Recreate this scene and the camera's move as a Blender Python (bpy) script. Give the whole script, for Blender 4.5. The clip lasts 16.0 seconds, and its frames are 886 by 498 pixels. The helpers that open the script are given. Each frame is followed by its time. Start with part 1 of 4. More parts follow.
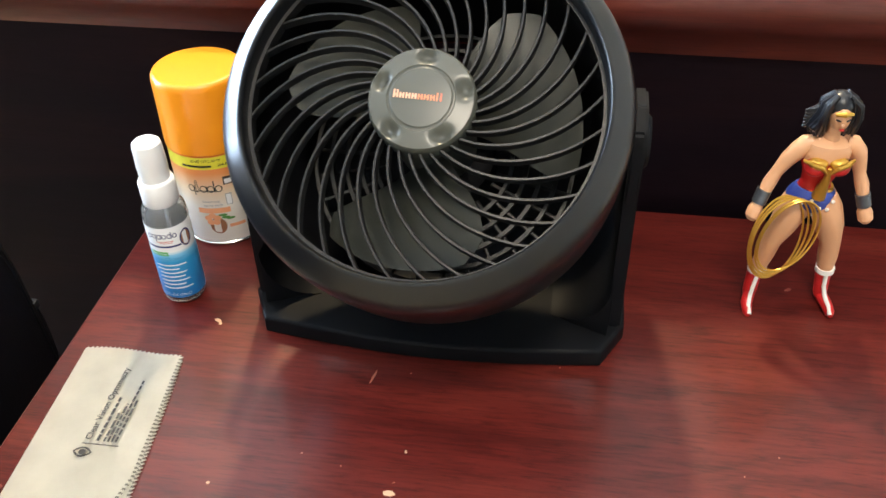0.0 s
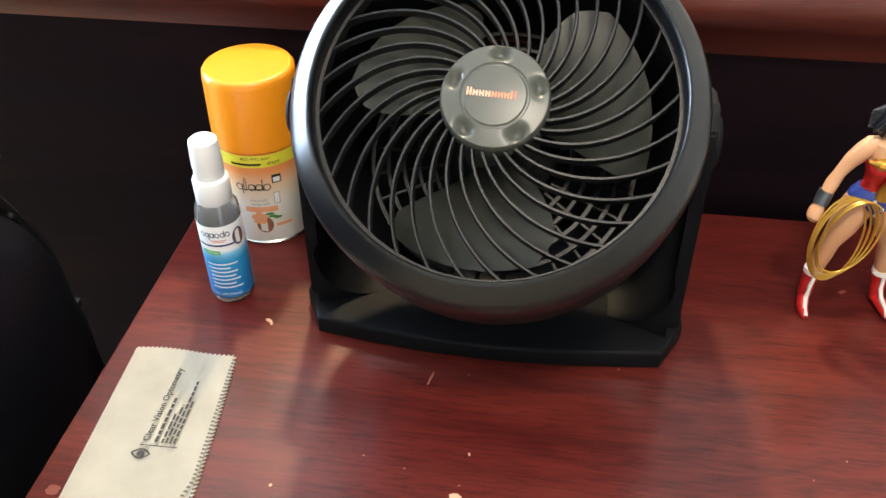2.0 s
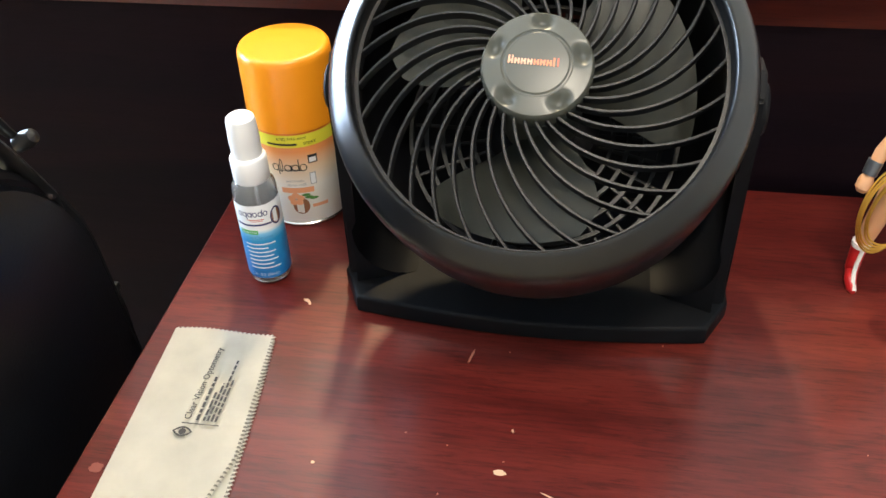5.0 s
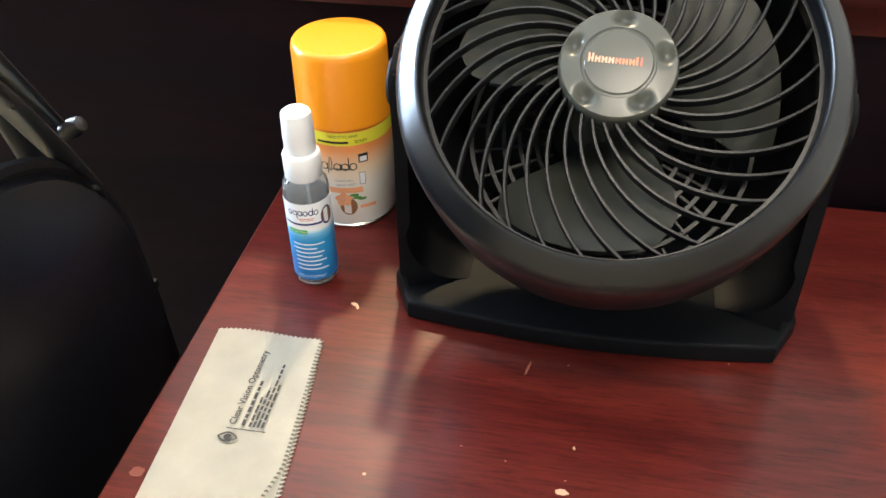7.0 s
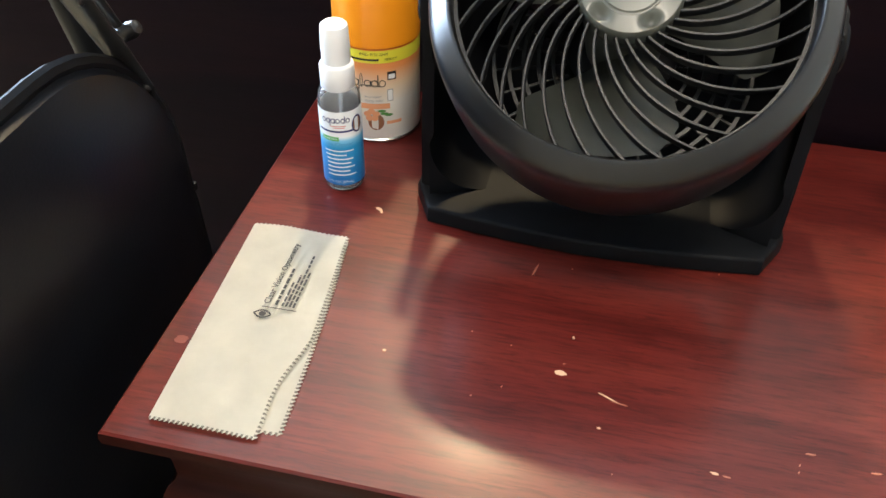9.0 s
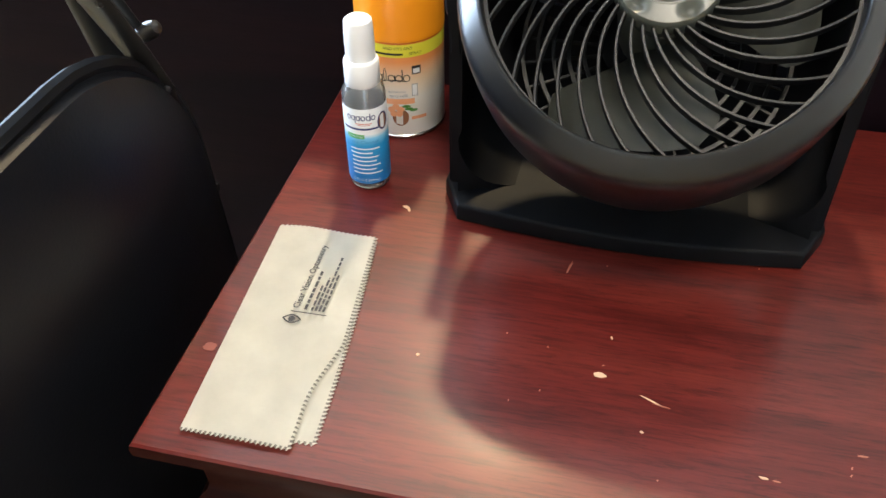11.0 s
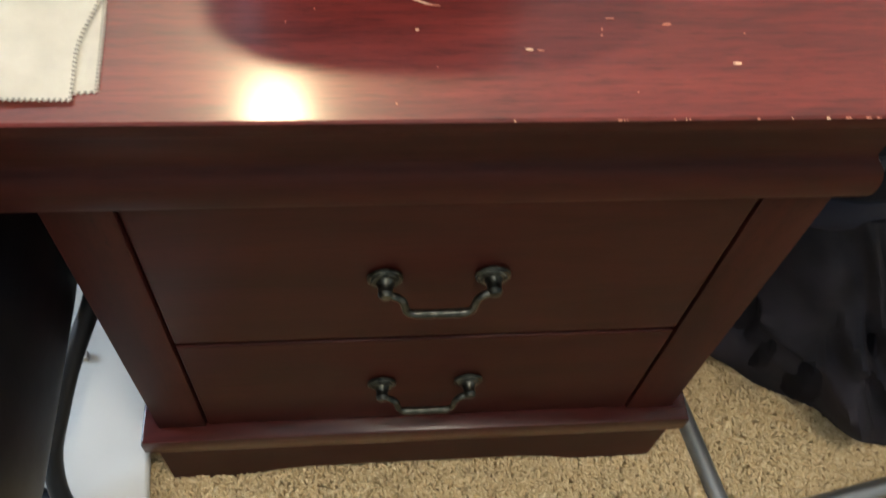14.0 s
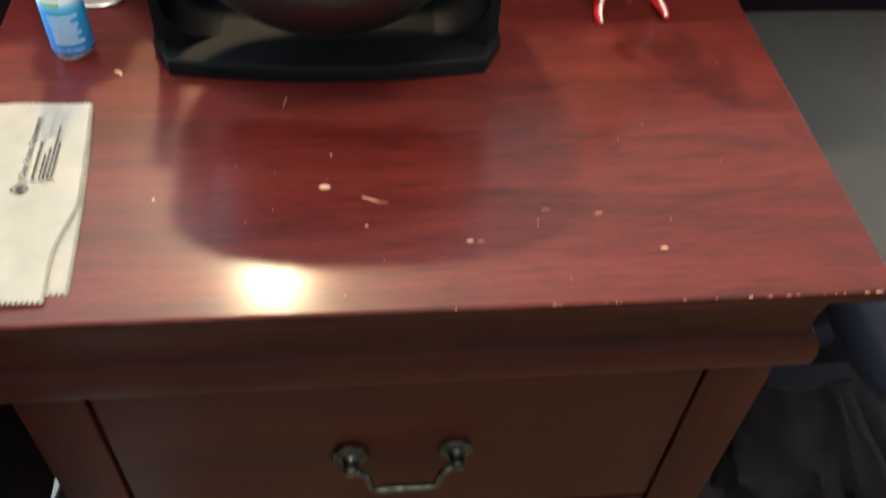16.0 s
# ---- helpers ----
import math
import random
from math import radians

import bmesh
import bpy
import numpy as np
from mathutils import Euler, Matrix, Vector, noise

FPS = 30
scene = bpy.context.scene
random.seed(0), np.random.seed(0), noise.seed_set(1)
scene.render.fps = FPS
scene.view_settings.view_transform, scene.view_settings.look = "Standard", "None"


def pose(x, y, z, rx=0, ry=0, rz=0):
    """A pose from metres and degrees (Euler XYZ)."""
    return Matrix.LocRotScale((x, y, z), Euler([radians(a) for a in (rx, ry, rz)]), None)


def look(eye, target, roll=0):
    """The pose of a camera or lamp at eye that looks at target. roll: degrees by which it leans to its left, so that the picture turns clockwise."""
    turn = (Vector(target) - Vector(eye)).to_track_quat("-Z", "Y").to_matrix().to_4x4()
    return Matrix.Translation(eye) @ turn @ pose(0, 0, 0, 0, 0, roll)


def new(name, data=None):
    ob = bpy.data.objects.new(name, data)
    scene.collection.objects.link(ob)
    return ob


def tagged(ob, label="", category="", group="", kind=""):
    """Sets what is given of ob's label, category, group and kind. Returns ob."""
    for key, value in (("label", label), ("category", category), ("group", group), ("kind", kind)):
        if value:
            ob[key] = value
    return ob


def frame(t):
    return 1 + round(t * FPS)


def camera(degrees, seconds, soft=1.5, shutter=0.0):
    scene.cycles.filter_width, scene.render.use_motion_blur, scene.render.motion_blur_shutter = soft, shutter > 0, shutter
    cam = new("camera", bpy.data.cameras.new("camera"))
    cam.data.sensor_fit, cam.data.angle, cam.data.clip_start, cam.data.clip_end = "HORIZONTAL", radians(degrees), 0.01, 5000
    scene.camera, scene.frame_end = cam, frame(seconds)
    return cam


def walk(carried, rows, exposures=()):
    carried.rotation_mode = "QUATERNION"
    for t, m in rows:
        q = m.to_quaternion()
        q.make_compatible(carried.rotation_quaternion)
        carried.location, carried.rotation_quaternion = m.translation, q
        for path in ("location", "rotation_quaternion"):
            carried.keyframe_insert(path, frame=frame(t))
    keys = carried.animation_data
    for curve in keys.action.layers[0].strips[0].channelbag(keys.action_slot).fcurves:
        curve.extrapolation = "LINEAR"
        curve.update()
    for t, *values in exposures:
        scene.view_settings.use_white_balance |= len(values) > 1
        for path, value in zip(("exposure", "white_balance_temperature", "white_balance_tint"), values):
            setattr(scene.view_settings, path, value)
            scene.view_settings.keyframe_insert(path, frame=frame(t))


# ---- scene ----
cam = camera(53.6, 16.0, shutter=0.4)
PATH = [
    (0, (0.316, -0.183, 1.009), (0.059, 1.346, -0.254), -1.4),
    (0.5, (0.299, -0.199, 1.016), (0.078, 1.334, -0.249), -0.5),
    (1, (0.287, -0.194, 1.007), (0.098, 1.344, -0.257), 0.2),
    (1.5, (0.278, -0.193, 1.009), (0.065, 1.35, -0.245), -0.1),
    (2, (0.274, -0.185, 1.005), (0.035, 1.349, -0.256), -0.7),
    (2.5, (0.279, -0.179, 0.996), (0.038, 1.34, -0.283), -1.0),
    (3, (0.276, -0.183, 0.985), (0.051, 1.313, -0.323), -0.3),
    (5.5, (0.257, -0.19, 0.991), (-0.048, 1.337, -0.265), -2.9),
    (6, (0.232, -0.173, 0.961), (-0.071, 1.352, -0.297), -1.3),
    (6.5, (0.227, -0.179, 0.967), (-0.079, 1.351, -0.283), -0.5),
    (7, (0.233, -0.18, 0.975), (-0.083, 1.354, -0.269), -1.2),
    (7.5, (0.244, -0.187, 0.976), (-0.069, 1.353, -0.261), -1.2),
    (8, (0.248, -0.218, 0.969), (-0.062, 1.312, -0.282), 0.6),
    (8.5, (0.241, -0.238, 0.968), (-0.071, 1.248, -0.333), 2.2),
    (9, (0.24, -0.241, 0.978), (-0.086, 1.236, -0.33), 0.9),
    (9.2, (0.243, -0.242, 0.974), (-0.09, 1.226, -0.344), 0.3),
    (11.3, (0.225, -0.225, 0.975), (-0.138, 1.222, -0.357), -1.6),
    (11.5, (0.238, -0.224, 0.972), (-0.136, 1.22, -0.36), -2.3),
    (12, (0.265, -0.231, 0.977), (-0.038, 1.218, -0.368), -1.4),
    (12.5, (0.279, -0.221, 0.989), (0.047, 1.219, -0.379), -0.9),
    (13, (0.294, -0.221, 0.98), (0.214, 1.171, -0.454), -0.1),
    (13.5, (0.233, -0.265, 0.967), (0.33, 0.943, -0.624), 3.9),
    (14, (0.223, -0.291, 0.942), (0.422, 0.759, -0.749), 7.7),
    (14.5, (0.224, -0.309, 0.936), (0.467, 0.689, -0.78), 9.7),
    (15, (0.236, -0.315, 0.947), (0.454, 0.712, -0.755), 8.2),
    (15.5, (0.238, -0.31, 0.956), (0.459, 0.821, -0.678), 6.8),
    (16, (0.254, -0.296, 0.98), (0.447, 1.027, -0.507), 4.2),
]
U = 0.905   # metres for one unit of the plan below
walk(cam, [(t, look(eye, target, roll)) for t, eye, target, roll in PATH])

# ---- world and lights ----
world = bpy.data.worlds.new("world")
scene.world = world
world.use_nodes = True
wn = world.node_tree.nodes
sky = wn.new("ShaderNodeTexSky")
sky.sky_type, sky.sun_disc, sky.sun_elevation, sky.sun_rotation = "NISHITA", False, radians(40), radians(200)
world.node_tree.links.new(sky.outputs[0], wn["Background"].inputs[0])
wn["Background"].inputs[1].default_value = 0.08
scene.view_settings.exposure = 0.38

LAMP_A, LAMP_B = (0.02, 1.44), (0.46, -0.48)


def area_lamp(name, m, power, size, colour, size_y=None, disk=False):
    data = bpy.data.lights.new(name, "AREA")
    data.energy, data.size, data.color = power, size, colour
    data.shape = "DISK" if disk else "RECTANGLE"
    if not disk:
        data.size_y = size_y or size
    ob = new(name, data)
    m.translation *= U
    data.size *= U
    if not disk:
        data.size_y *= U
    ob.matrix_world = m
    return ob


WARM, COOL = (1.0, 0.89, 0.74), (0.60, 0.77, 1.0)
area_lamp("ceiling_lamp_light", look((*LAMP_A, 2.32), (*LAMP_A, 0.0)), 30, 0.13, (1.0, 0.78, 0.46), disk=True)
area_lamp("ceiling_lamp_light", look((*LAMP_B, 2.32), (*LAMP_B, 0.0)), 14.5, 0.30, WARM, disk=True)
area_lamp("window_light", look((-1.62, 1.15, 1.10), (0.2, 0.5, 0.95)), 200, 1.70, COOL, 1.05)

# ---- materials ----
MATS = {}


def material(name, colour, rough=0.5, metal=0.0, **more):
    if name in MATS:
        return MATS[name]
    m = bpy.data.materials.new(name)
    m.use_nodes = True
    b = m.node_tree.nodes["Principled BSDF"]
    b.inputs["Base Color"].default_value = (*colour, 1)
    b.inputs["Roughness"].default_value = rough
    b.inputs["Metallic"].default_value = metal
    for key, value in more.items():
        b.inputs[key.replace("_", " ")].default_value = value
    MATS[name] = m
    return m


def nodes(m):
    t = m.node_tree
    return t.nodes, t.links, t.nodes["Principled BSDF"]


def coords(m, scale, rot=(0, 0, 0)):
    n, l, _ = nodes(m)
    c, p = n.new("ShaderNodeTexCoord"), n.new("ShaderNodeMapping")
    p.inputs["Scale"].default_value, p.inputs["Rotation"].default_value = scale, rot
    l.new(c.outputs["Object"], p.inputs["Vector"])
    return p.outputs["Vector"]


def noisy(m, scale, detail=4.0, rough=0.55, stretch=(1, 1, 1), distort=0.0):
    n, l, _ = nodes(m)
    t = n.new("ShaderNodeTexNoise")
    t.inputs["Scale"].default_value, t.inputs["Detail"].default_value = scale, detail
    t.inputs["Roughness"].default_value, t.inputs["Distortion"].default_value = rough, distort
    l.new(coords(m, stretch), t.inputs["Vector"])
    return t.outputs["Fac"]


def ramp(m, fac, stops):
    n, l, _ = nodes(m)
    r = n.new("ShaderNodeValToRGB")
    e = r.color_ramp.elements
    while len(e) < len(stops):
        e.new(0.5)
    for el, (p, c) in zip(e, stops):
        el.position, el.color = p, (*c, 1) if len(c) == 3 else c
    l.new(fac, r.inputs["Fac"])
    return r.outputs["Color"]


def mixed(m, a, b, fac, how="MIX"):
    n, l, _ = nodes(m)
    x = n.new("ShaderNodeMix")
    x.data_type, x.blend_type = "RGBA", how
    for i, v in ((6, a), (7, b), (0, fac)):
        if isinstance(v, (int, float)):
            x.inputs[i].default_value = v
        elif isinstance(v, tuple):
            x.inputs[i].default_value = (*v, 1)
        else:
            l.new(v, x.inputs[i])
    return x.outputs[2]


def bumped(m, fac, strength=0.2, distance=0.001):
    n, l, b = nodes(m)
    u = n.new("ShaderNodeBump")
    u.inputs["Strength"].default_value, u.inputs["Distance"].default_value = strength, distance
    l.new(fac, u.inputs["Height"])
    l.new(u.outputs["Normal"], b.inputs["Normal"])


def to(m, socket, out):
    n, l, b = nodes(m)
    l.new(out, b.inputs[socket])


def wood(name, dark, mid, light, along=(1, 9, 9), rough=(0.2, 0.34), gloss=0.5, coat=0.0):
    m = material(name, mid, 0.3)
    broad = noisy(m, 3.2, 5, 0.6, along, 0.7)
    fine = noisy(m, 26, 6, 0.65, (along[0] * 0.8, along[1] * 1.6, along[2] * 1.6), 0.3)
    c = ramp(m, broad, [(0.30, dark), (0.52, mid), (0.72, light)])
    c = mixed(m, c, ramp(m, fine, [(0.32, (0.42, 0.36, 0.36)), (0.55, (1, 1, 1))]), 0.42, "MULTIPLY")
    to(m, "Base Color", c)
    n, l, b = nodes(m)
    r = n.new("ShaderNodeMapRange")
    r.inputs["To Min"].default_value, r.inputs["To Max"].default_value = rough
    l.new(noisy(m, 9, 4, 0.6), r.inputs["Value"])
    to(m, "Roughness", r.outputs["Result"])
    b.inputs["Specular IOR Level"].default_value = gloss
    b.inputs["Coat Weight"].default_value, b.inputs["Coat Roughness"].default_value = coat, 0.13
    pore = noisy(m, 60, 3, 0.6, (along[0] * 0.7, along[1] * 1.8, along[2] * 1.8), 0.2)
    to(m, "Base Color", mixed(m, c, ramp(m, pore, [(0.30, (0.25, 0.20, 0.20)), (0.42, (1, 1, 1))]), 0.5, "MULTIPLY"))
    bumped(m, fine, 0.05, 0.0006)
    return m


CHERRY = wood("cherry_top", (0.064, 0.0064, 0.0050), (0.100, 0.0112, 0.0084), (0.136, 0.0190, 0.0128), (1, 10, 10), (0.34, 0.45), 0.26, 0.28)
nodes(CHERRY)[2].inputs["Coat Roughness"].default_value = 0.165


def figure(m):
    """Thin dark growth lines that bend into cathedrals, over short dark flecks along the grain."""
    n, l, b = nodes(m)
    under = b.inputs["Base Color"].links[0].from_socket
    field = noisy(m, 1.7, 3, 0.5, (1.0, 3.4, 3.4), 0.5)
    times = n.new("ShaderNodeMath")
    times.operation = "MULTIPLY"
    times.inputs[1].default_value = 17.0
    l.new(field, times.inputs[0])
    wave = n.new("ShaderNodeMath")
    wave.operation = "FRACT"
    l.new(times.outputs[0], wave.inputs[0])
    lines = ramp(m, wave.outputs[0], [(0.0, (0.30, 0.22, 0.22)), (0.10, (0.95, 0.93, 0.93)), (0.75, (1, 1, 1)), (0.97, (0.42, 0.34, 0.34))])
    patch = ramp(m, noisy(m, 5.0, 3, 0.6, (1, 2, 2)), [(0.42, (0, 0, 0)), (0.66, (0.48, 0.48, 0.48))])
    c = mixed(m, under, lines, patch, "MULTIPLY")
    dash = noisy(m, 62, 5, 0.72, (0.6, 6.0, 6.0), 0.6)
    c = mixed(m, c, ramp(m, dash, [(0.36, (0.30, 0.20, 0.20)), (0.50, (1, 1, 1)), (0.70, (1.25, 1.25, 1.2))]), 0.50, "MULTIPLY")
    l.new(c, b.inputs["Base Color"])


figure(CHERRY)
# Same cherry for front, sides and base, darkened to carry their shade.
CHERRY_V_SHADED = wood("cherry_upright_shaded", (0.016, 0.0033, 0.0026), (0.025, 0.0048, 0.0037), (0.035, 0.0070, 0.0052), (8, 8, 1), (0.40, 0.54), 0.09)
CHERRY_H_SHADED = wood("cherry_front_shaded", (0.016, 0.0033, 0.0026), (0.025, 0.0048, 0.0037), (0.035, 0.0070, 0.0052), (1, 8, 8), (0.34, 0.48), 0.09)
CHERRY_B_SHADED = wood("cherry_base_shaded", (0.020, 0.0030, 0.0025), (0.034, 0.0052, 0.0041), (0.050, 0.0086, 0.0060), (1, 8, 8), (0.20, 0.30), 0.26)
# Near-black panel colour holds the shade below the rail; same wood as BEDWOOD.
BEDPANEL_SHADED = wood("bed_panel_shaded_wood", (0.0034, 0.0020, 0.0042), (0.0062, 0.0028, 0.0050), (0.0105, 0.0040, 0.0056), (1, 8, 8), (0.5, 0.7), 0.06)
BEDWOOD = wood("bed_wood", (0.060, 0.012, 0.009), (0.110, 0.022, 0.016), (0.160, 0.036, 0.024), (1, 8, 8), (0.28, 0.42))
CHIP = material("bare_wood", (0.62, 0.38, 0.24), 0.7)
STAIN = material("stained_wood", (0.17, 0.036, 0.025), 0.5)
SCAR = material("worn_wood", (0.36, 0.13, 0.08), 0.6)


def plastic(name, colour, rough, grain=0.04, scale=900):
    m = material(name, colour, rough)
    f = noisy(m, scale, 2)
    bumped(m, f, grain, 0.0004)
    n, l, b = nodes(m)
    r = n.new("ShaderNodeMapRange")
    r.inputs["To Min"].default_value, r.inputs["To Max"].default_value = rough * 0.8, rough * 1.25
    l.new(noisy(m, 30, 5), r.inputs["Value"])
    to(m, "Roughness", r.outputs["Result"])
    return m


BASE_BLACK = plastic("base_plastic", (0.005, 0.0055, 0.007), 0.50)
nodes(BASE_BLACK)[2].inputs["Specular IOR Level"].default_value = 0.10
BLACK = plastic("black_plastic", (0.005, 0.0055, 0.007), 0.29)
nodes(BLACK)[2].inputs["Specular IOR Level"].default_value = 0.50
GRILLE = plastic("grille_plastic", (0.009, 0.009, 0.010), 0.42)
nodes(GRILLE)[2].inputs["Specular IOR Level"].default_value = 0.35
REAR = plastic("rear_grille_plastic", (0.0065, 0.0064, 0.006), 0.45)
BLADE = plastic("blade_plastic", (0.074, 0.077, 0.064), 0.38)
HUB = plastic("hub_plastic", (0.070, 0.073, 0.062), 0.33, 0.015)
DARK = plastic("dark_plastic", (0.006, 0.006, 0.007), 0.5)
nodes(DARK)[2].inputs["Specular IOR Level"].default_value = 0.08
VINYL = plastic("black_vinyl", (0.0035, 0.0038, 0.0055), 0.36, 0.25, 420)
nodes(VINYL)[2].inputs["Specular IOR Level"].default_value = 0.24
TUBE = plastic("black_tube", (0.010, 0.010, 0.011), 0.42, 0.02)
nodes(TUBE)[2].inputs["Specular IOR Level"].default_value = 0.12
HINGE = plastic("worn_black_steel", (0.012, 0.012, 0.013), 0.34, 0.05)
STEEL = material("grey_tube", (0.19, 0.20, 0.21), 0.38, 0.75)
CHROME = material("bright_steel", (0.55, 0.55, 0.53), 0.25, 1.0)
BRONZE = material("antique_bronze", (0.09, 0.085, 0.075), 0.34, 0.9)
to(BRONZE, "Base Color", ramp(BRONZE, noisy(BRONZE, 160, 4), [(0.35, (0.010, 0.012, 0.011)), (0.65, (0.055, 0.056, 0.048))]))
WHITE = plastic("white_plastic", (0.86, 0.86, 0.87), 0.34, 0.02)
WHITE_BOX = plastic("white_box_plastic", (0.42, 0.41, 0.38), 0.5, 0.05)
ORANGE = plastic("orange_plastic", (0.88, 0.30, 0.012), 0.32, 0.03)
CLEAR = material("clear_plastic", (0.95, 0.96, 0.97), 0.06, Transmission_Weight=0.93, IOR=1.33)
WALL = material("wall_paint", (0.70, 0.66, 0.58), 0.85)
bumped(WALL, noisy(WALL, 120, 4), 0.15, 0.002)
CEIL = material("ceiling_paint", (0.80, 0.78, 0.74), 0.9)
bumped(CEIL, noisy(CEIL, 90, 4), 0.25, 0.003)
SEAT_GREY = plastic("grey_vinyl", (0.034, 0.033, 0.031), 0.5, 0.2, 300)
GLOW = material("lamp_glass", (0.9, 0.85, 0.75), 0.4, Emission_Color=(1.0, 0.78, 0.5, 1), Emission_Strength=4.0)

CLOTH = material("cloth_fabric", (0.66, 0.63, 0.55), 0.85)
to(CLOTH, "Base Color", ramp(CLOTH, noisy(CLOTH, 40, 5), [(0.3, (0.64, 0.62, 0.55)), (0.7, (0.76, 0.735, 0.655))]))
bumped(CLOTH, noisy(CLOTH, 1500, 2), 0.15, 0.0004)
# Darker tone for the cloth's rim, with the notches' shade in it.
CLOTH_EDGE_SHADE = material("cloth_edge_shade", (0.23, 0.22, 0.19), 0.9)
INK = material("ink", (0.035, 0.035, 0.04), 0.7)

CARPET = material("carpet_yarn", (0.45, 0.34, 0.20), 0.95)
CARPET_BED = material("carpet_backing", (0.50, 0.385, 0.22), 1.0)
_n, _l, _b = nodes(CARPET)
_g = _n.new("ShaderNodeNewGeometry")
to(CARPET, "Base Color", ramp(CARPET, _g.outputs["Random Per Island"], [(0.0, (0.48, 0.36, 0.20)), (0.5, (0.56, 0.435, 0.25)), (1.0, (0.64, 0.52, 0.325))]))
FABRIC = material("bag_fabric", (0.014, 0.014, 0.020), 0.8)
to(FABRIC, "Base Color", ramp(FABRIC, noisy(FABRIC, 14, 5), [(0.3, (0.005, 0.005, 0.008)), (0.7, (0.022, 0.020, 0.028))]))
nodes(FABRIC)[2].inputs["Specular IOR Level"].default_value = 0.15
bumped(FABRIC, noisy(FABRIC, 900, 2), 0.5, 0.0008)
NAVY = material("navy_webbing", (0.004, 0.006, 0.017), 0.75)
nodes(NAVY)[2].inputs["Specular IOR Level"].default_value = 0.2
bumped(NAVY, noisy(NAVY, 900, 2), 0.4, 0.0008)


# ---- building helpers ----
def finish(bm, name, mats, parent=None, smooth=True, m=None):
    bmesh.ops.recalc_face_normals(bm, faces=bm.faces[:])
    for v in bm.verts:
        v.co *= U
    me = bpy.data.meshes.new(name)
    bm.to_mesh(me)
    bm.free()
    for k in mats if isinstance(mats, (list, tuple)) else [mats]:
        me.materials.append(k)
    if smooth:
        me.shade_smooth()
        me.set_sharp_from_angle(angle=radians(38))
    ob = new(name, me)
    if parent:
        ob.parent = parent
    if m is not None:
        m = m.copy()
        m.translation *= U
        ob.matrix_basis = m
    return ob


def part(name, bm, mats, parent, label="", m=None, smooth=True):
    return tagged(finish(bm, name, mats, parent, smooth, m), label)


def thing(name, m, label, category, group="", kind=""):
    ob = new(name)
    ob.empty_display_size = 0.02
    m.translation *= U
    ob.matrix_basis = m
    return tagged(ob, label, category, group, kind)


def box(bm, x0, x1, y0, y1, z0, z1, bevel=0.0, segs=2, mat=0):
    r = bmesh.ops.create_cube(bm, size=1, matrix=Matrix.LocRotScale(((x0 + x1) / 2, (y0 + y1) / 2, (z0 + z1) / 2), None, (x1 - x0, y1 - y0, z1 - z0)))
    faces = {f for v in r["verts"] for f in v.link_faces}
    for f in faces:
        f.material_index = mat
    if bevel:
        es = list({e for v in r["verts"] for e in v.link_edges})
        bmesh.ops.bevel(bm, geom=es, offset=bevel, segments=segs, profile=0.6, affect="EDGES")
    return bm


def boxed(*a, **k):
    return box(bmesh.new(), *a, **k)


def grid_faces(bm, rings, closed_u=True, cap=(False, False), mat=0):
    """rings: rows of points; joins each row to the next."""
    vs = [[bm.verts.new(p) for p in r] for r in rings]
    n = len(rings[0])
    for a, b in zip(vs, vs[1:]):
        for i in range(n if closed_u else n - 1):
            j = (i + 1) % n
            bm.faces.new((a[i], a[j], b[j], b[i])).material_index = mat
    if cap[0]:
        bm.faces.new(vs[0][::-1]).material_index = mat
    if cap[1]:
        bm.faces.new(vs[-1]).material_index = mat
    return vs


def lathe(bm, profile, n=48, mat=0, cap=(False, False), m=Matrix()):
    """profile: (radius, height) turned round z."""
    rings = [[m @ Vector((r * math.cos(a), r * math.sin(a), z)) for a in (2 * math.pi * i / n for i in range(n))] for r, z in profile]
    grid_faces(bm, rings, True, cap, mat)
    return bm


def tube(bm, points, radius, n=10, mat=0, flat=1.0, up=(0, 0, 1)):
    """A rounded bar along points; radius a number or one per point."""
    pts = [Vector(p) for p in points]
    rings, prev = [], None
    for i, p in enumerate(pts):
        d = (pts[min(i + 1, len(pts) - 1)] - pts[max(i - 1, 0)]).normalized()
        if prev is None:
            ref = Vector(up) if abs(d.dot(Vector(up))) < 0.95 else Vector((1, 0, 0))
            u = d.cross(ref).normalized()
        else:
            u = (prev - d * prev.dot(d)).normalized()
        prev = u
        v = d.cross(u)
        r = radius[i] if isinstance(radius, (list, tuple)) else radius
        rings.append([p + r * (math.cos(a) * u + flat * math.sin(a) * v) for a in (2 * math.pi * k / n for k in range(n))])
    grid_faces(bm, rings, True, (True, True), mat)
    return bm


def rounded(points, radius, steps=6):
    """A path whose corners are rounded."""
    pts = [Vector(p) for p in points]
    out = [pts[0]]
    for a, b, c in zip(pts, pts[1:], pts[2:]):
        r = min(radius, (a - b).length * 0.48, (c - b).length * 0.48)
        s, e = b + (a - b).normalized() * r, b + (c - b).normalized() * r
        out += [s.lerp(b, k / steps).lerp(b.lerp(e, k / steps), k / steps) for k in range(steps + 1)]
    return out + [pts[-1]]


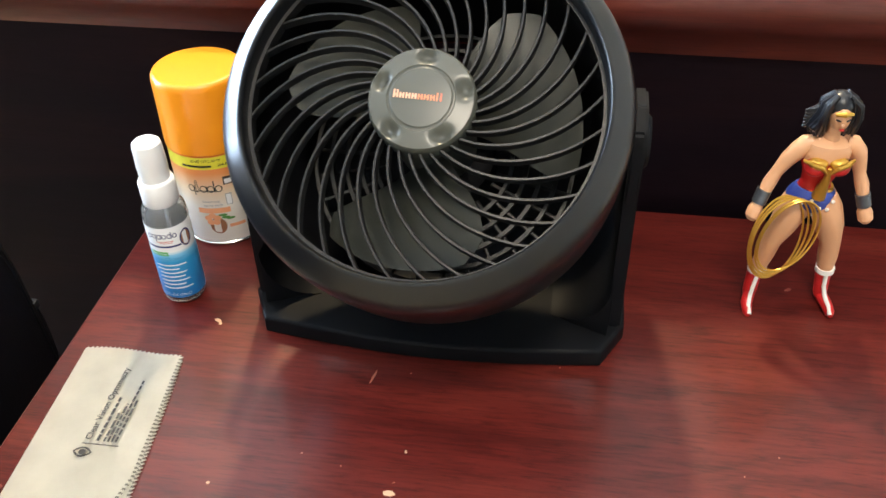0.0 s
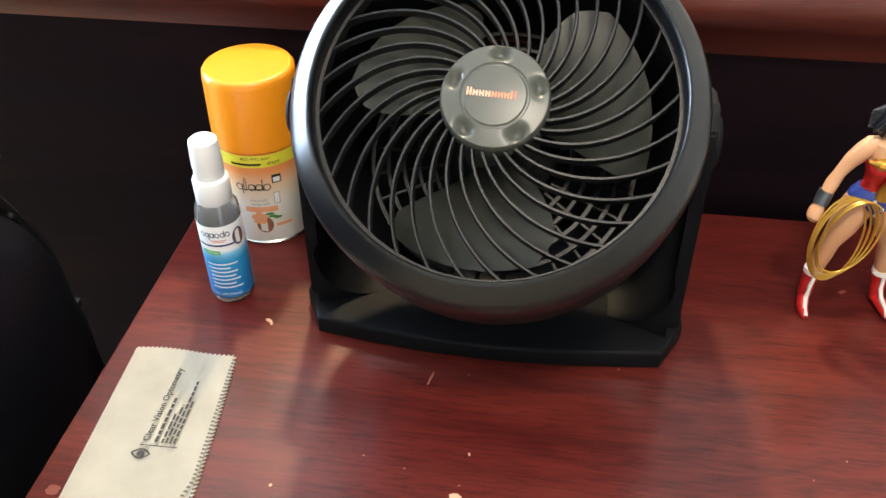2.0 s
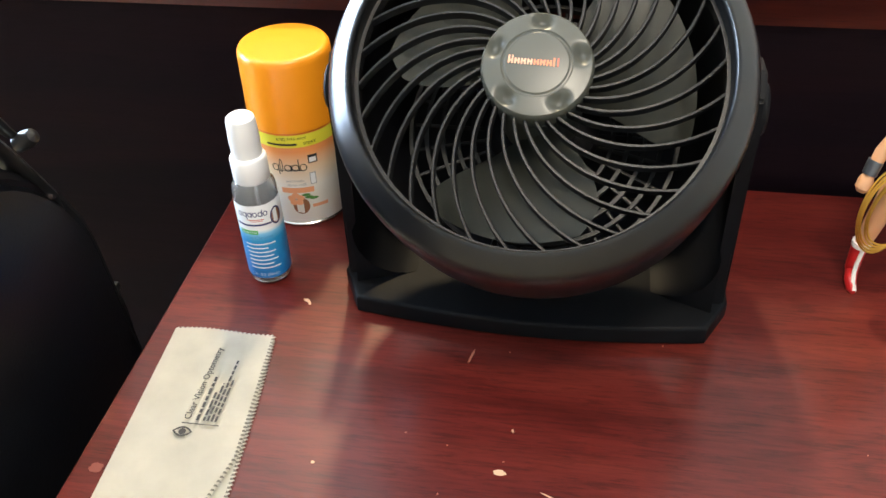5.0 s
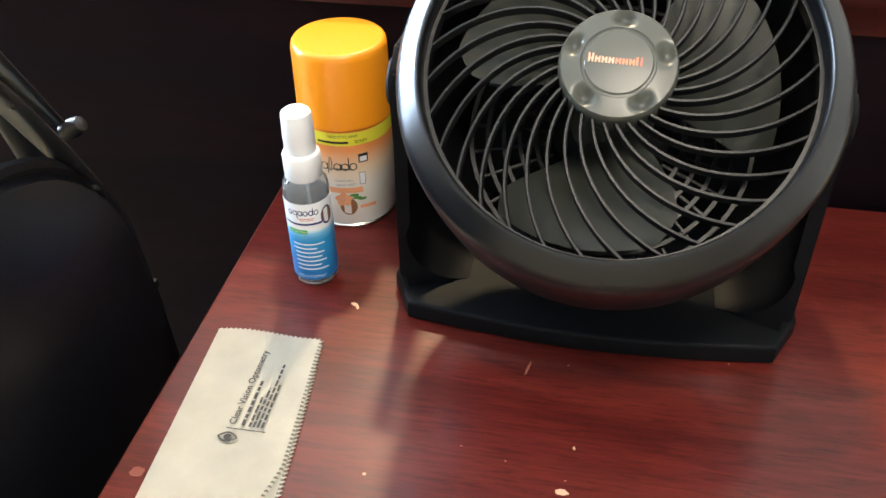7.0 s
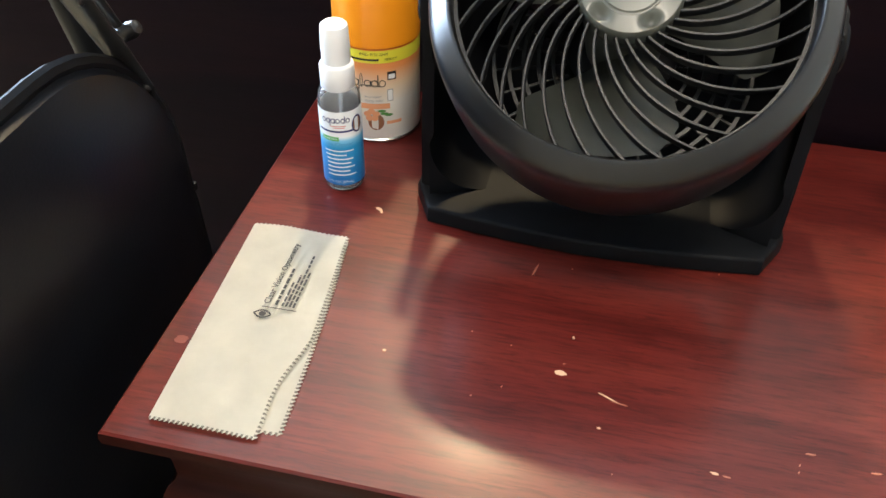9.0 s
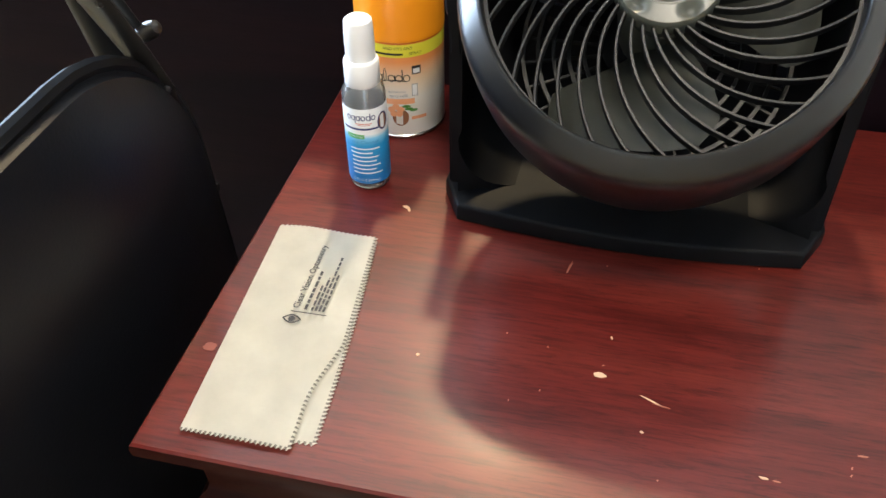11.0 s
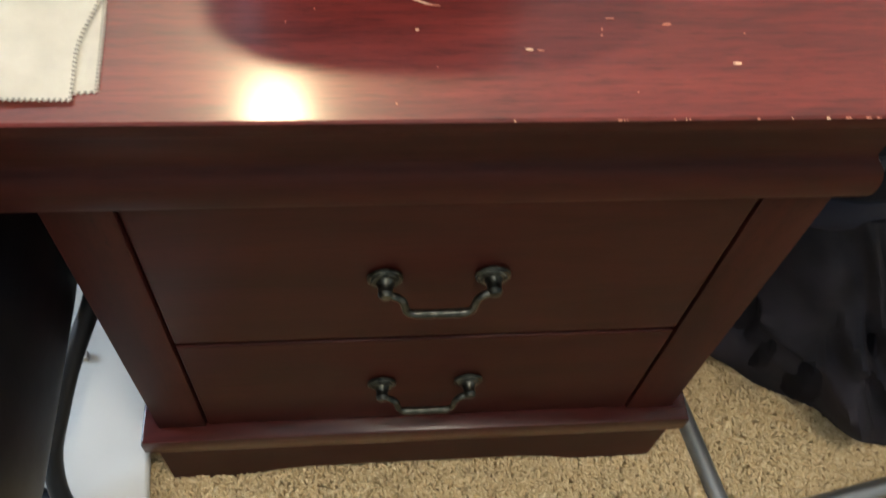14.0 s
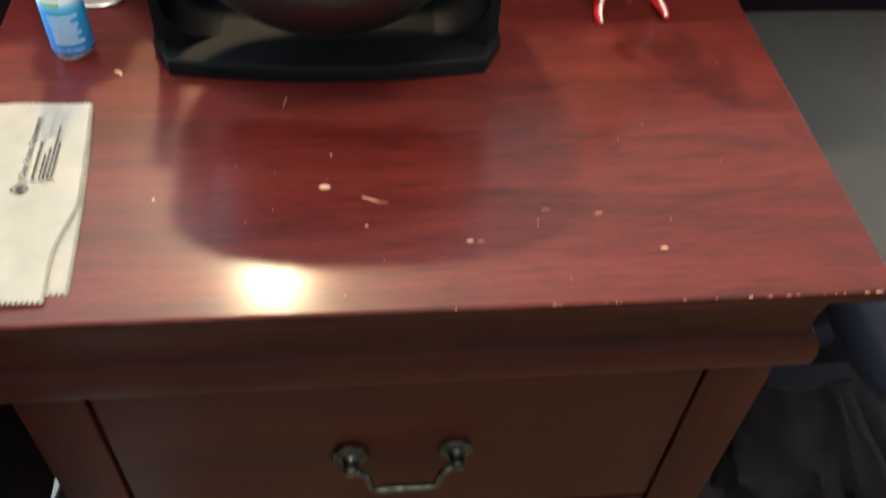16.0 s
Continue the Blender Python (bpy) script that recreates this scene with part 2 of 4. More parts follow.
def slab(bm, outline, z0, z1, mat=0, bevel=0.0):
    """A plate of the outline's shape, from z0 to z1."""
    f = bm.faces.new([bm.verts.new((x, y, z0)) for x, y in outline])
    r = bmesh.ops.extrude_face_region(bm, geom=[f])
    vs = [v for v in r["geom"] if isinstance(v, bmesh.types.BMVert)]
    bmesh.ops.translate(bm, vec=(0, 0, z1 - z0), verts=vs)
    for g in bm.faces:
        g.material_index = mat
    if bevel:
        top = [e for e in bm.edges if all(v in vs for v in e.verts)]
        bmesh.ops.bevel(bm, geom=top, offset=bevel, segments=3, profile=0.5, affect="EDGES")
    return bm


def letters(body, size, bold=0.0):
    """Flat lettering as mesh points and faces, centred, in the xy plane."""
    cu = bpy.data.curves.new("lettering", "FONT")
    cu.body, cu.size, cu.align_x, cu.align_y, cu.resolution_u, cu.offset = body, size, "CENTER", "CENTER", 2, bold
    ob = new("lettering", cu)
    me = bpy.data.meshes.new_from_object(ob.evaluated_get(bpy.context.evaluated_depsgraph_get()))
    vs, fs = [v.co.copy() for v in me.vertices], [tuple(p.vertices) for p in me.polygons]
    bpy.data.objects.remove(ob), bpy.data.curves.remove(cu), bpy.data.meshes.remove(me)
    return vs, fs


def add_mesh(bm, vs, fs, mat=0):
    b = [bm.verts.new(v) for v in vs]
    for f in fs:
        bm.faces.new([b[i] for i in f]).material_index = mat


# ---- room ----
X0, X1, Y0, Y1, ZC = -1.70, 3.0, -2.4, 3.1, 2.45
floor = tagged(finish(boxed(X0, X1, Y0, Y1, -0.06, -0.004), "floor", CARPET_BED), "beige shag carpet floor with short curled yarn", "carpet", kind="structure")
ceiling = tagged(finish(boxed(X0 - 0.1, X1 + 0.1, Y0 - 0.1, Y1 + 0.1, ZC, ZC + 0.1), "ceiling", CEIL), "plain white painted ceiling of the room", "ceiling", kind="structure")
for nm, a in (("wall_north", (X0, X1, Y1, Y1 + 0.1)), ("wall_south", (X0, X1, Y0 - 0.1, Y0)), ("wall_east", (X1, X1 + 0.1, Y0, Y1))):
    tagged(finish(boxed(*a, -0.06, ZC), nm, WALL), "plain cream painted room wall", "wall", kind="structure")
bm = bmesh.new()
for a in ((Y0, 0.20, -0.06, ZC), (2.10, Y1, -0.06, ZC), (0.20, 2.10, -0.06, 0.50), (0.20, 2.10, 1.70, ZC)):
    box(bm, X0 - 0.1, X0, *a)
tagged(finish(bm, "wall_west", WALL), "plain cream painted room wall with a window opening", "wall", kind="structure")
window = thing("window_1", pose(X0 - 0.05, 1.15, 1.10), "white framed window letting in cool daylight", "window", kind="structure")
bm = bmesh.new()
for a in ((-0.95, -0.90, -0.6, 0.6), (0.90, 0.95, -0.6, 0.6), (-0.90, 0.90, -0.6, -0.55), (-0.90, 0.90, 0.55, 0.6), (-0.02, 0.02, -0.55, 0.55)):
    box(bm, -0.03, 0.03, *a)
part("window_frame", bm, WHITE, window)
for k, (x, y) in enumerate((LAMP_A, LAMP_B)):
    lamp = thing("ceiling_lamp", pose(x, y, ZC), "round frosted glass ceiling lamp glowing warm", "lamp", "ceiling lamps")
    part("canopy", lathe(bmesh.new(), [(0.0, 0), (0.17, 0), (0.175, -0.03), (0.16, -0.035)], 40), CHROME, lamp)
    part("glass_shade", lathe(bmesh.new(), [(0.158, -0.03), (0.15, -0.06), (0.12, -0.09), (0.07, -0.108), (0.001, -0.114)], 40), GLOW, lamp)

# ---- bed end behind the nightstand ----
bed = thing("bed_footboard", pose(0.2, 0.46, 0), "dark cherry bed end with a rolled top rail behind the nightstand", "footboard")
part("panel", boxed(-1.25, 0.72, -0.012, 0.02, 0.02, 0.80, bevel=0.002), BEDPANEL_SHADED, bed)
prof = [(0.02, 0.785), (-0.0125, 0.795)] + [(-0.004 - 0.036 * math.cos(a), 0.845 + 0.034 * math.sin(a)) for a in (radians(-58 + 17 * i) for i in range(16))] + [(0.045, 0.80)]
bm = bmesh.new()
grid_faces(bm, [[(x, y, z) for y, z in prof] for x in (-1.27, 0.74)], True, (True, True))
part("top_rail", bm, BEDWOOD, bed)
for sx in (-1.25, 0.66):
    part("post", boxed(sx, sx + 0.06, -0.016, 0.045, 0.0, 0.80, bevel=0.006), BEDWOOD, bed)

# ---- nightstand ----
W, D, H = 0.6277, 0.421, 0.66
stand = thing("nightstand", pose(0, 0, 0), "cherry-stained wooden two-drawer nightstand with chipped glossy top", "nightstand")


def tiers(bm, prof, x0, x1, y0, y1):
    """Stacked rectangles, inset on three sides by the profile's first number; the back stays flat."""
    rings = [[(x0 + d, y0 + d, z), (x1 - d, y0 + d, z), (x1 - d, y1, z), (x0 + d, y1, z)] for d, z in prof]
    grid_faces(bm, rings, True, (True, True))
    return bm


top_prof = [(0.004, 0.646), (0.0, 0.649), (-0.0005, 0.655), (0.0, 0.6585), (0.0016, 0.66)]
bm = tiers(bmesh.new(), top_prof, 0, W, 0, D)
# The slab's edge takes the shaded front wood, darker than the top.
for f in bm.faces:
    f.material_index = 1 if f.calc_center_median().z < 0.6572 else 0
tabletop = part("tabletop", bm, [CHERRY, CHERRY_H_SHADED], stand, "glossy reddish cherry veneer with small chips")
cove = [(0.008, 0.646), (0.009, 0.641)]
cove += [(0.009 + 0.016 * math.sin(a), 0.641 - 0.040 * (1 - math.cos(a))) for a in (radians(10 * i) for i in range(1, 9))]
cove += [(0.0252, 0.596)]
cove += [(0.0252 - 0.010 * math.sin(a), 0.592 - 0.020 * (1 - math.cos(a))) for a in (radians(11.25 * i) for i in range(1, 9))]
cove += [(0.0155, 0.566), (0.0170, 0.561), (0.020, 0.559), (0.040, 0.558)]
cove = [(d, 0.641 - 1.10 * (0.641 - z) if z < 0.641 else z) for d, z in cove]
part("cornice", tiers(bmesh.new(), cove, 0, W, 0, D), CHERRY_H_SHADED, stand, "curved ogee moulding under the top")
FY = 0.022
part("side_panel", boxed(0.038, 0.057, FY + 0.02, D - 0.01, 0.10, 0.5487), CHERRY_V_SHADED, stand)
part("side_panel", boxed(0.571, 0.590, FY + 0.02, D - 0.01, 0.10, 0.5487), CHERRY_V_SHADED, stand)
part("stile", boxed(0.038, 0.0862, FY, FY + 0.0195, 0.135, 0.5487, bevel=0.0012), CHERRY_V_SHADED, stand)
part("stile", boxed(0.5385, 0.590, FY, FY + 0.0195, 0.135, 0.5487, bevel=0.0012), CHERRY_V_SHADED, stand)
part("back_panel", boxed(0.0575, 0.5705, D - 0.03, D - 0.012, 0.10, 0.5487), CHERRY_V_SHADED, stand)
# Added black sheet behind the drawers that puts deep shade in the gaps.
part("drawer_gap_shade", boxed(0.0575, 0.5705, FY + 0.021, FY + 0.03, 0.10, 0.5487), DARK, stand)
base = [(0.030, 0.1475), (0.003, 0.1465), (0.0008, 0.145), (0.0, 0.142), (0.0, 0.118), (0.003, 0.114), (0.003, 0.108), (0.007, 0.100), (0.03, 0.0995)]
part("base_moulding", tiers(bmesh.new(), base, 0.020, 0.608, 0.006, D), CHERRY_B_SHADED, stand)
bm = bmesh.new()
prow = [(0.030, 0.0), (0.030, 0.099), (0.597, 0.099), (0.597, 0.0), (0.55, 0.0)]
prow += [(0.52, 0.0)] + [(0.50, 0.012), (0.47, 0.024), (0.43, 0.030), (0.20, 0.030), (0.157, 0.024), (0.127, 0.012), (0.107, 0.0)]
grid_faces(bm, [[(x, y, z) for x, z in prow] for y in (0.013, 0.032)], True, (True, True))
part("plinth", bm, CHERRY_H_SHADED, stand)
part("plinth_side", boxed(0.030, 0.050, 0.0325, D - 0.01, 0.0, 0.099), CHERRY_V_SHADED, stand)
part("plinth_side", boxed(0.577, 0.597, 0.0325, D - 0.01, 0.0, 0.099), CHERRY_V_SHADED, stand)


def bail(parent, z):
    """A swan-necked bail pull with two round rosettes."""
    line = rounded([(-0.0425, -0.013, 0), (-0.029, -0.0165, -0.003), (-0.0265, -0.020, -0.0215), (0.0265, -0.020, -0.0215), (0.029, -0.0165, -0.003), (0.0425, -0.013, 0)], 0.010, 5)
    thick = [0.0033 + 0.0022 * max(0.0, 1 - abs(p.x) / 0.026) for p in line]
    pull = part("handle", tube(bmesh.new(), line, thick, 10), BRONZE, parent, "antique bronze bail pull", m=pose(0.3115, FY - 0.002, z))
    for s in (-1, 1):
        m = Matrix.Translation((s * 0.0425, 0.0005, 0)) @ Matrix.Rotation(radians(90), 4, "X")
        bm = lathe(bmesh.new(), [(0.0142, -0.001), (0.0142, 0.0008), (0.0130, 0.0021), (0.0112, 0.0018), (0.0102, 0.0032), (0.0078, 0.0038), (0.0062, 0.007), (0.0056, 0.011), (0.0064, 0.014), (0.0045, 0.0175), (0.0003, 0.018)], 28, m=m)
        bmesh.ops.translate(bm, vec=(0.3115, FY - 0.002, z), verts=bm.verts[:])
        part("rosette", bm, BRONZE, parent, "round bronze rosette")


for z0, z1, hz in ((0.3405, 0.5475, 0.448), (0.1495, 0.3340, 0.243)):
    d = part("drawer", boxed(0.0885, 0.5362, FY + 0.001, FY + 0.019, z0, z1, bevel=0.0025, segs=3), CHERRY_H_SHADED, stand)
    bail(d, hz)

# chips and scratches in the finish
rng = random.Random(5)


def fleck(x, y, lx, ly, ang=0.0, mat=CHIP, name="chip"):
    n = 15
    pts = []
    for i in range(n):
        a = 2 * math.pi * i / n
        r = 0.80 + 0.36 * rng.random()
        px, py = lx * r * math.cos(a), ly * r * math.sin(a)
        pts.append((x + px * math.cos(ang) - py * math.sin(ang), y + px * math.sin(ang) + py * math.cos(ang)))
    part(name, slab(bmesh.new(), pts, H - 0.0003, H + 0.0004), mat, tabletop, smooth=False)


fleck(0.1018, 0.2428, 0.0030, 0.0014, -0.5)
fleck(0.1045, 0.2402, 0.0011, 0.0020, 0.3)
fleck(0.2595, 0.1096, 0.0036, 0.0021, -0.15)
fleck(0.2298, 0.2025, 0.0008, 0.0066, -0.22, SCAR, "scratch")
fleck(0.2905, 0.0965, 0.0072, 0.0005, -0.42, CHIP, "scratch")
fleck(0.2975, 0.0935, 0.0050, 0.0004, -0.15, SCAR, "scratch")
fleck(0.3542, 0.0554, 0.0024, 0.0009, -0.1)
fleck(0.3610, 0.0546, 0.0022, 0.0005, -0.1, SCAR)
fleck(0.4088, 0.0818, 0.0030, 0.0006, 0.05, SCAR)
fleck(0.4442, 0.0768, 0.0028, 0.0007, 0.1, SCAR)
fleck(0.4822, 0.0434, 0.0026, 0.0009)
fleck(0.1461, 0.1021, 0.0011, 0.0010)
fleck(0.0150, 0.0800, 0.0044, 0.0036, 0, STAIN, "stain")
fleck(0.2870, 0.0720, 0.0012, 0.0008)
fleck(0.2640, 0.1420, 0.0008, 0.0014, 0.2)
fleck(0.5270, 0.3330, 0.0030, 0.0016, 0.6, STAIN, "stain")
for i in range(20):
    fleck(rng.uniform(0.11, 0.60), rng.uniform(0.01, 0.25), rng.uniform(0.0005, 0.0010), rng.uniform(0.0003, 0.0006), rng.uniform(0, 3), SCAR)
for i in range(22):
    x = rng.choice((rng.uniform(0.28, 0.62), rng.uniform(0.36, 0.62), rng.uniform(0.40, 0.61)))
    w = rng.choice((0.0005, 0.0008, 0.0014, 0.0026)) * rng.uniform(0.6, 1.3)
    part("edge_chip", boxed(x, x + w, -0.0002, rng.uniform(0.0008, 0.0014), H - rng.uniform(0.0011, 0.0014), H - 0.0008), rng.choice((CHIP, SCAR, SCAR)), tabletop, smooth=False)

# ---- table fan ----
fan = thing("table_fan", pose(0.2637, 0.2347, H, 0, 0, -0.7), "black plastic table fan with spiral grille tilted steeply upward on nightstand", "fan")
foot_line = [(-0.1215 + 0.243 * i / 12, -0.0105 * math.sin(math.pi * i / 12)) for i in range(13)]
foot_line += [(0.137, 0.030), (0.137, 0.150), (0.10, 0.178), (-0.10, 0.178), (-0.137, 0.150), (-0.137, 0.030)]
bm = slab(bmesh.new(), foot_line, 0.0015, 0.015, bevel=0.003)
part("base", bm, BASE_BLACK, fan)
bm = slab(bmesh.new(), [(x * 0.93, 0.006 + y * 0.93) for x, y in foot_line], 0.0, 0.002)
part("base_pad", bm, DARK, fan)
rows = []
for k in range(15):
    x = -0.1245 + 0.249 * k / 14
    y = 0.150 - 0.030 * abs(x / 0.1245) ** 3
    zt = 0.098 + 0.024 * abs(x / 0.1245) ** 2
    rows.append([(x, y, 0.012), (x, y, zt), (x, y + 0.004, zt), (x, y + 0.006, 0.012)])
bm = bmesh.new()
grid_faces(bm, rows, True, (True, True))
part("back_wall", bm, BASE_BLACK, fan)
for s in (-1, 1):
    # side arm: a tapering plate that rises to the pivot
    side = [(0.026, 0.010), (0.028, 0.060), (0.030, 0.120), (0.026, 0.150), (0.030, 0.172), (0.044, 0.184), (0.070, 0.182), (0.096, 0.166), (0.122, 0.110), (0.146, 0.050), (0.152, 0.010)]
    bm = bmesh.new()
    grid_faces(bm, [[(s * x, y, z) for y, z in side] for x in (0.1245, 0.1335)], True, (True, True))
    es = [e for e in bm.edges]
    bmesh.ops.bevel(bm, geom=es, offset=0.0018, segments=2, affect="EDGES")
    arm = part("side_arm", bm, BASE_BLACK, fan)
    m = Matrix.Translation((s * 0.1325, 0.046, 0.158)) @ Matrix.Rotation(radians(90) * s, 4, "Y")
    part("pivot_cap", lathe(bmesh.new(), [(0.017, 0.0), (0.017, 0.0022), (0.015, 0.004), (0.0003, 0.0045)], 28, m=m), BASE_BLACK, arm)
    # curved fillet between base and arm
    rings = []
    for k in range(9):
        a = radians(90 * k / 8)
        cx, cz = 0.042 * (1 - math.sin(a)), 0.046 * (1 - math.cos(a))
        rings.append([(s * (0.1244 - cx), 0.016 + 0.05 * (cx / 0.042) ** 1.2 * 0.35, 0.0148 + cz), (s * (0.1244 - cx), 0.120, 0.0148 + cz)])
    bm = bmesh.new()
    vs = grid_faces(bm, rings, False)
    foot = [bm.verts.new((s * 0.1244, 0.016, 0.0148)), bm.verts.new((s * 0.1244, 0.120, 0.0148))]
    for j in (0, 1):
        for a, b in zip(vs, vs[1:]):
            bm.faces.new((a[j], b[j], foot[j]))
    part("fillet", bm, BASE_BLACK, fan)

TILT_UP = 50.7
HEAD = pose(0.0013, -0.0006, 0.2058) @ Matrix.Rotation(radians(90 - TILT_UP), 4, "X") @ Matrix.Scale(1.058, 4)   # local +z looks out of the grille
head_prof = [(0.1005, -0.018), (0.1006, -0.004), (0.1012, -0.001), (0.1022, 0.0), (0.1033, -0.0004), (0.1043, -0.0012), (0.1068, -0.0033), (0.1095, -0.0056), (0.1120, -0.0079), (0.1142, -0.0101), (0.1156, -0.0128), (0.1163, -0.0175), (0.1164, -0.030), (0.1160, -0.048),
             (0.1148, -0.070), (0.1115, -0.090), (0.1030, -0.106), (0.0885, -0.116), (0.0865, -0.112), (0.0985, -0.092), (0.1030, -0.066), (0.1040, -0.042), (0.1022, -0.020), (0.1005, -0.018)]
housing = part("housing", lathe(bmesh.new(), head_prof, 96), BLACK, fan, "rounded black outer ring", m=HEAD)
grille = part("front_grille", lathe(bmesh.new(), [(0.0985, -0.020), (0.1007, -0.020), (0.1007, -0.012), (0.0985, -0.012), (0.0985, -0.020)], 72), GRILLE, fan, "spiral ribbed grille", m=HEAD)
NR = 32
for k in range(NR):
    pts = []
    for i in range(15):
        f = i / 14
        r = 0.0275 + 0.0725 * f
        a = 2 * math.pi * k / NR + radians(52) * f ** 0.9 + 0.02
        z = -0.0085 + 0.002 * math.sin(math.pi * f) - 0.006 * f
        pts.append(Vector((r * math.cos(a), r * math.sin(a), z)))
    bm = bmesh.new()
    rings = []
    for i, p in enumerate(pts):
        d = (pts[min(i + 1, 14)] - pts[max(i - 1, 0)]).normalized()
        side = d.cross(Vector((0, 0, 1))).normalized()
        w = 0.00098
        rings.append([p + side * w * u + Vector((0, 0, v)) for u, v in ((1, -0.0045), (1, 0.0008), (0.55, 0.0016), (-0.55, 0.0016), (-1, 0.0008), (-1, -0.0045))])
    grid_faces(bm, rings, True, (True, True))
    part("rib", bm, GRILLE, grille)
# hub cap with five thumb dimples
bm = bmesh.new()
rings, n = [], 120
for r in [0.0004, 0.006, 0.012, 0.0168, 0.0176, 0.0180, 0.0184, 0.0192] + [0.0200 + 0.0011 * i for i in range(8)] + [0.0288, 0.0297, 0.0302, 0.0302, 0.0300]:
    row = []
    for i in range(n):
        a = 2 * math.pi * i / n
        z = 0.0 - 0.0022 * (r / 0.03) ** 2
        if 0.0174 < r < 0.0187:
            z -= 0.0007
        for q in range(5):
            qa = radians(90 + 72 * q - 2)
            u = ((a - qa + math.pi) % (2 * math.pi) - math.pi) * r / 0.0048
            v = (r - 0.0243) / 0.0036
            z -= 0.0042 * math.exp(-((u * u + v * v) ** 1.4))
        if r > 0.0290:
            z -= (0.0012, 0.0035, 0.012)[min(2, len(rings) - 17)] if len(rings) >= 17 else 0.0006
        row.append((r * math.cos(a), r * math.sin(a), z))
    rings.append(row)
grid_faces(bm, rings, True, (True, False))
hub = part("hub_cap", bm, HUB, fan, "grey-green hub cap with five thumb dimples", m=HEAD)
bm = bmesh.new()
for i in range(9):
    x = -0.0152 + 0.0034 * i
    tall = 0.0046 if i in (0, 7, 8) else 0.0032
    wide = 0.0013 if i > 6 else 0.0027
    x += 0.0 if i < 8 else -0.0013
    box(bm, x, x + 0.0009, -0.0016, -0.0016 + tall, -0.0003, 0.0002, mat=min(2, i // 4))
    if i < 7:
        box(bm, x + wide - 0.0009, x + wide, -0.0016, -0.0016 + tall, -0.0003, 0.0002, mat=min(2, i // 4))
        box(bm, x + 0.0009, x + wide - 0.0009, -0.0002, 0.0006, -0.0003, 0.0002, mat=min(2, i // 4))
part("badge", bm, [material("badge_cream", (0.78, 0.42, 0.28), 0.4), material("badge_orange", (0.72, 0.22, 0.10), 0.4), material("badge_red", (0.66, 0.14, 0.08), 0.4)], hub, "cream to red lettering bars", m=pose(0, 0, 0, 0, 0, -2), smooth=False)
# impeller
bm = lathe(bmesh.new(), [(0.024, -0.085), (0.026, -0.045), (0.024, -0.034), (0.0003, -0.032)], 36, cap=(True, False))
imp = part("impeller", bm, BLADE, fan, "grey-green three-bladed impeller at rest", m=HEAD)
for q in range(3):
    mid = radians(-93 + 120 * q)
    rings = []
    for i in range(13):
        f = i / 12
        r = 0.022 + 0.067 * f
        half = radians(27 + 12 * math.sin(math.pi * min(1, f * 0.75))) * (1.0 if f < 0.85 else 1 - 1.1 * (f - 0.85))
        row = []
        for j in range(11):
            g = j / 10 - 0.5
            a = mid + 2 * half * g - radians(12) * (f - 0.4)
            row.append((r * math.cos(a), r * math.sin(a), -0.048 + 0.030 * g + 0.004 * math.cos(math.pi * g)))
        rings.append(row)
    bm = bmesh.new()
    grid_faces(bm, rings, False)
    bmesh.ops.solidify(bm, geom=bm.faces[:], thickness=0.0018)
    part("blade", bm, BLADE, imp)
bm = lathe(bmesh.new(), [(0.036, -0.114), (0.036, -0.088), (0.030, -0.084), (0.0003, -0.084)], 36, cap=(True, False))
rear = part("rear_grille", bm, DARK, fan, "slotted rear grille", m=HEAD)
for r, z in ((0.044, -0.113), (0.054, -0.113), (0.064, -0.113), (0.074, -0.112), (0.084, -0.111)):
    bm = lathe(bmesh.new(), [(r, z), (r + 0.0025, z), (r + 0.0025, z + 0.006), (r, z + 0.006), (r, z)], 60)
    part("rear_ring", bm, REAR, rear)
for k in range(30):
    a = 2 * math.pi * k / 30
    u = Vector((math.cos(a), math.sin(a), 0))
    part("rear_rib", tube(bmesh.new(), [u * 0.034 + Vector((0, 0, -0.112)), u * 0.093 + Vector((0, 0, -0.112))], 0.0014, 6), REAR, rear)
# ---- bottle, spray can, cloth, figurine ----
def on_cylinder(vs, r, a0, z0):
    """Wrap flat points (x along, y up) round an upright cylinder; a0 is the angle of the middle."""
    return [(r * math.cos(a0 + v[0] / r), r * math.sin(a0 + v[0] / r), z0 + v[1]) for v in vs]


def wrap_bars(bm, r, a0, rows, mat=0):
    """rows: x0, x1, z0, z1 of curved bars."""
    for x0, x1, z0, z1 in rows:
        n = max(2, int(abs(x1 - x0) / 0.002) + 1)
        lo = [on_cylinder([(x0 + (x1 - x0) * i / n, 0)], r, a0, z0)[0] for i in range(n + 1)]
        hi = [(p[0], p[1], z1) for p in lo]
        grid_faces(bm, [lo, hi], False, mat=mat)


def wrap_text(bm, body, size, r, a0, z0, dx=0.0, bold=0.0, mat=0):
    vs, fs = letters(body, size, bold)
    add_mesh(bm, on_cylinder([(v.x + dx, v.y) for v in vs], r, a0, z0), fs, mat)


def wrap_blob(bm, r, a0, x, z, rx, rz, n=18, mat=0):
    add_mesh(bm, on_cylinder([(x + rx * math.cos(2 * math.pi * i / n), rz * math.sin(2 * math.pi * i / n)) for i in range(n)], r, a0, z), [tuple(range(n))], mat)


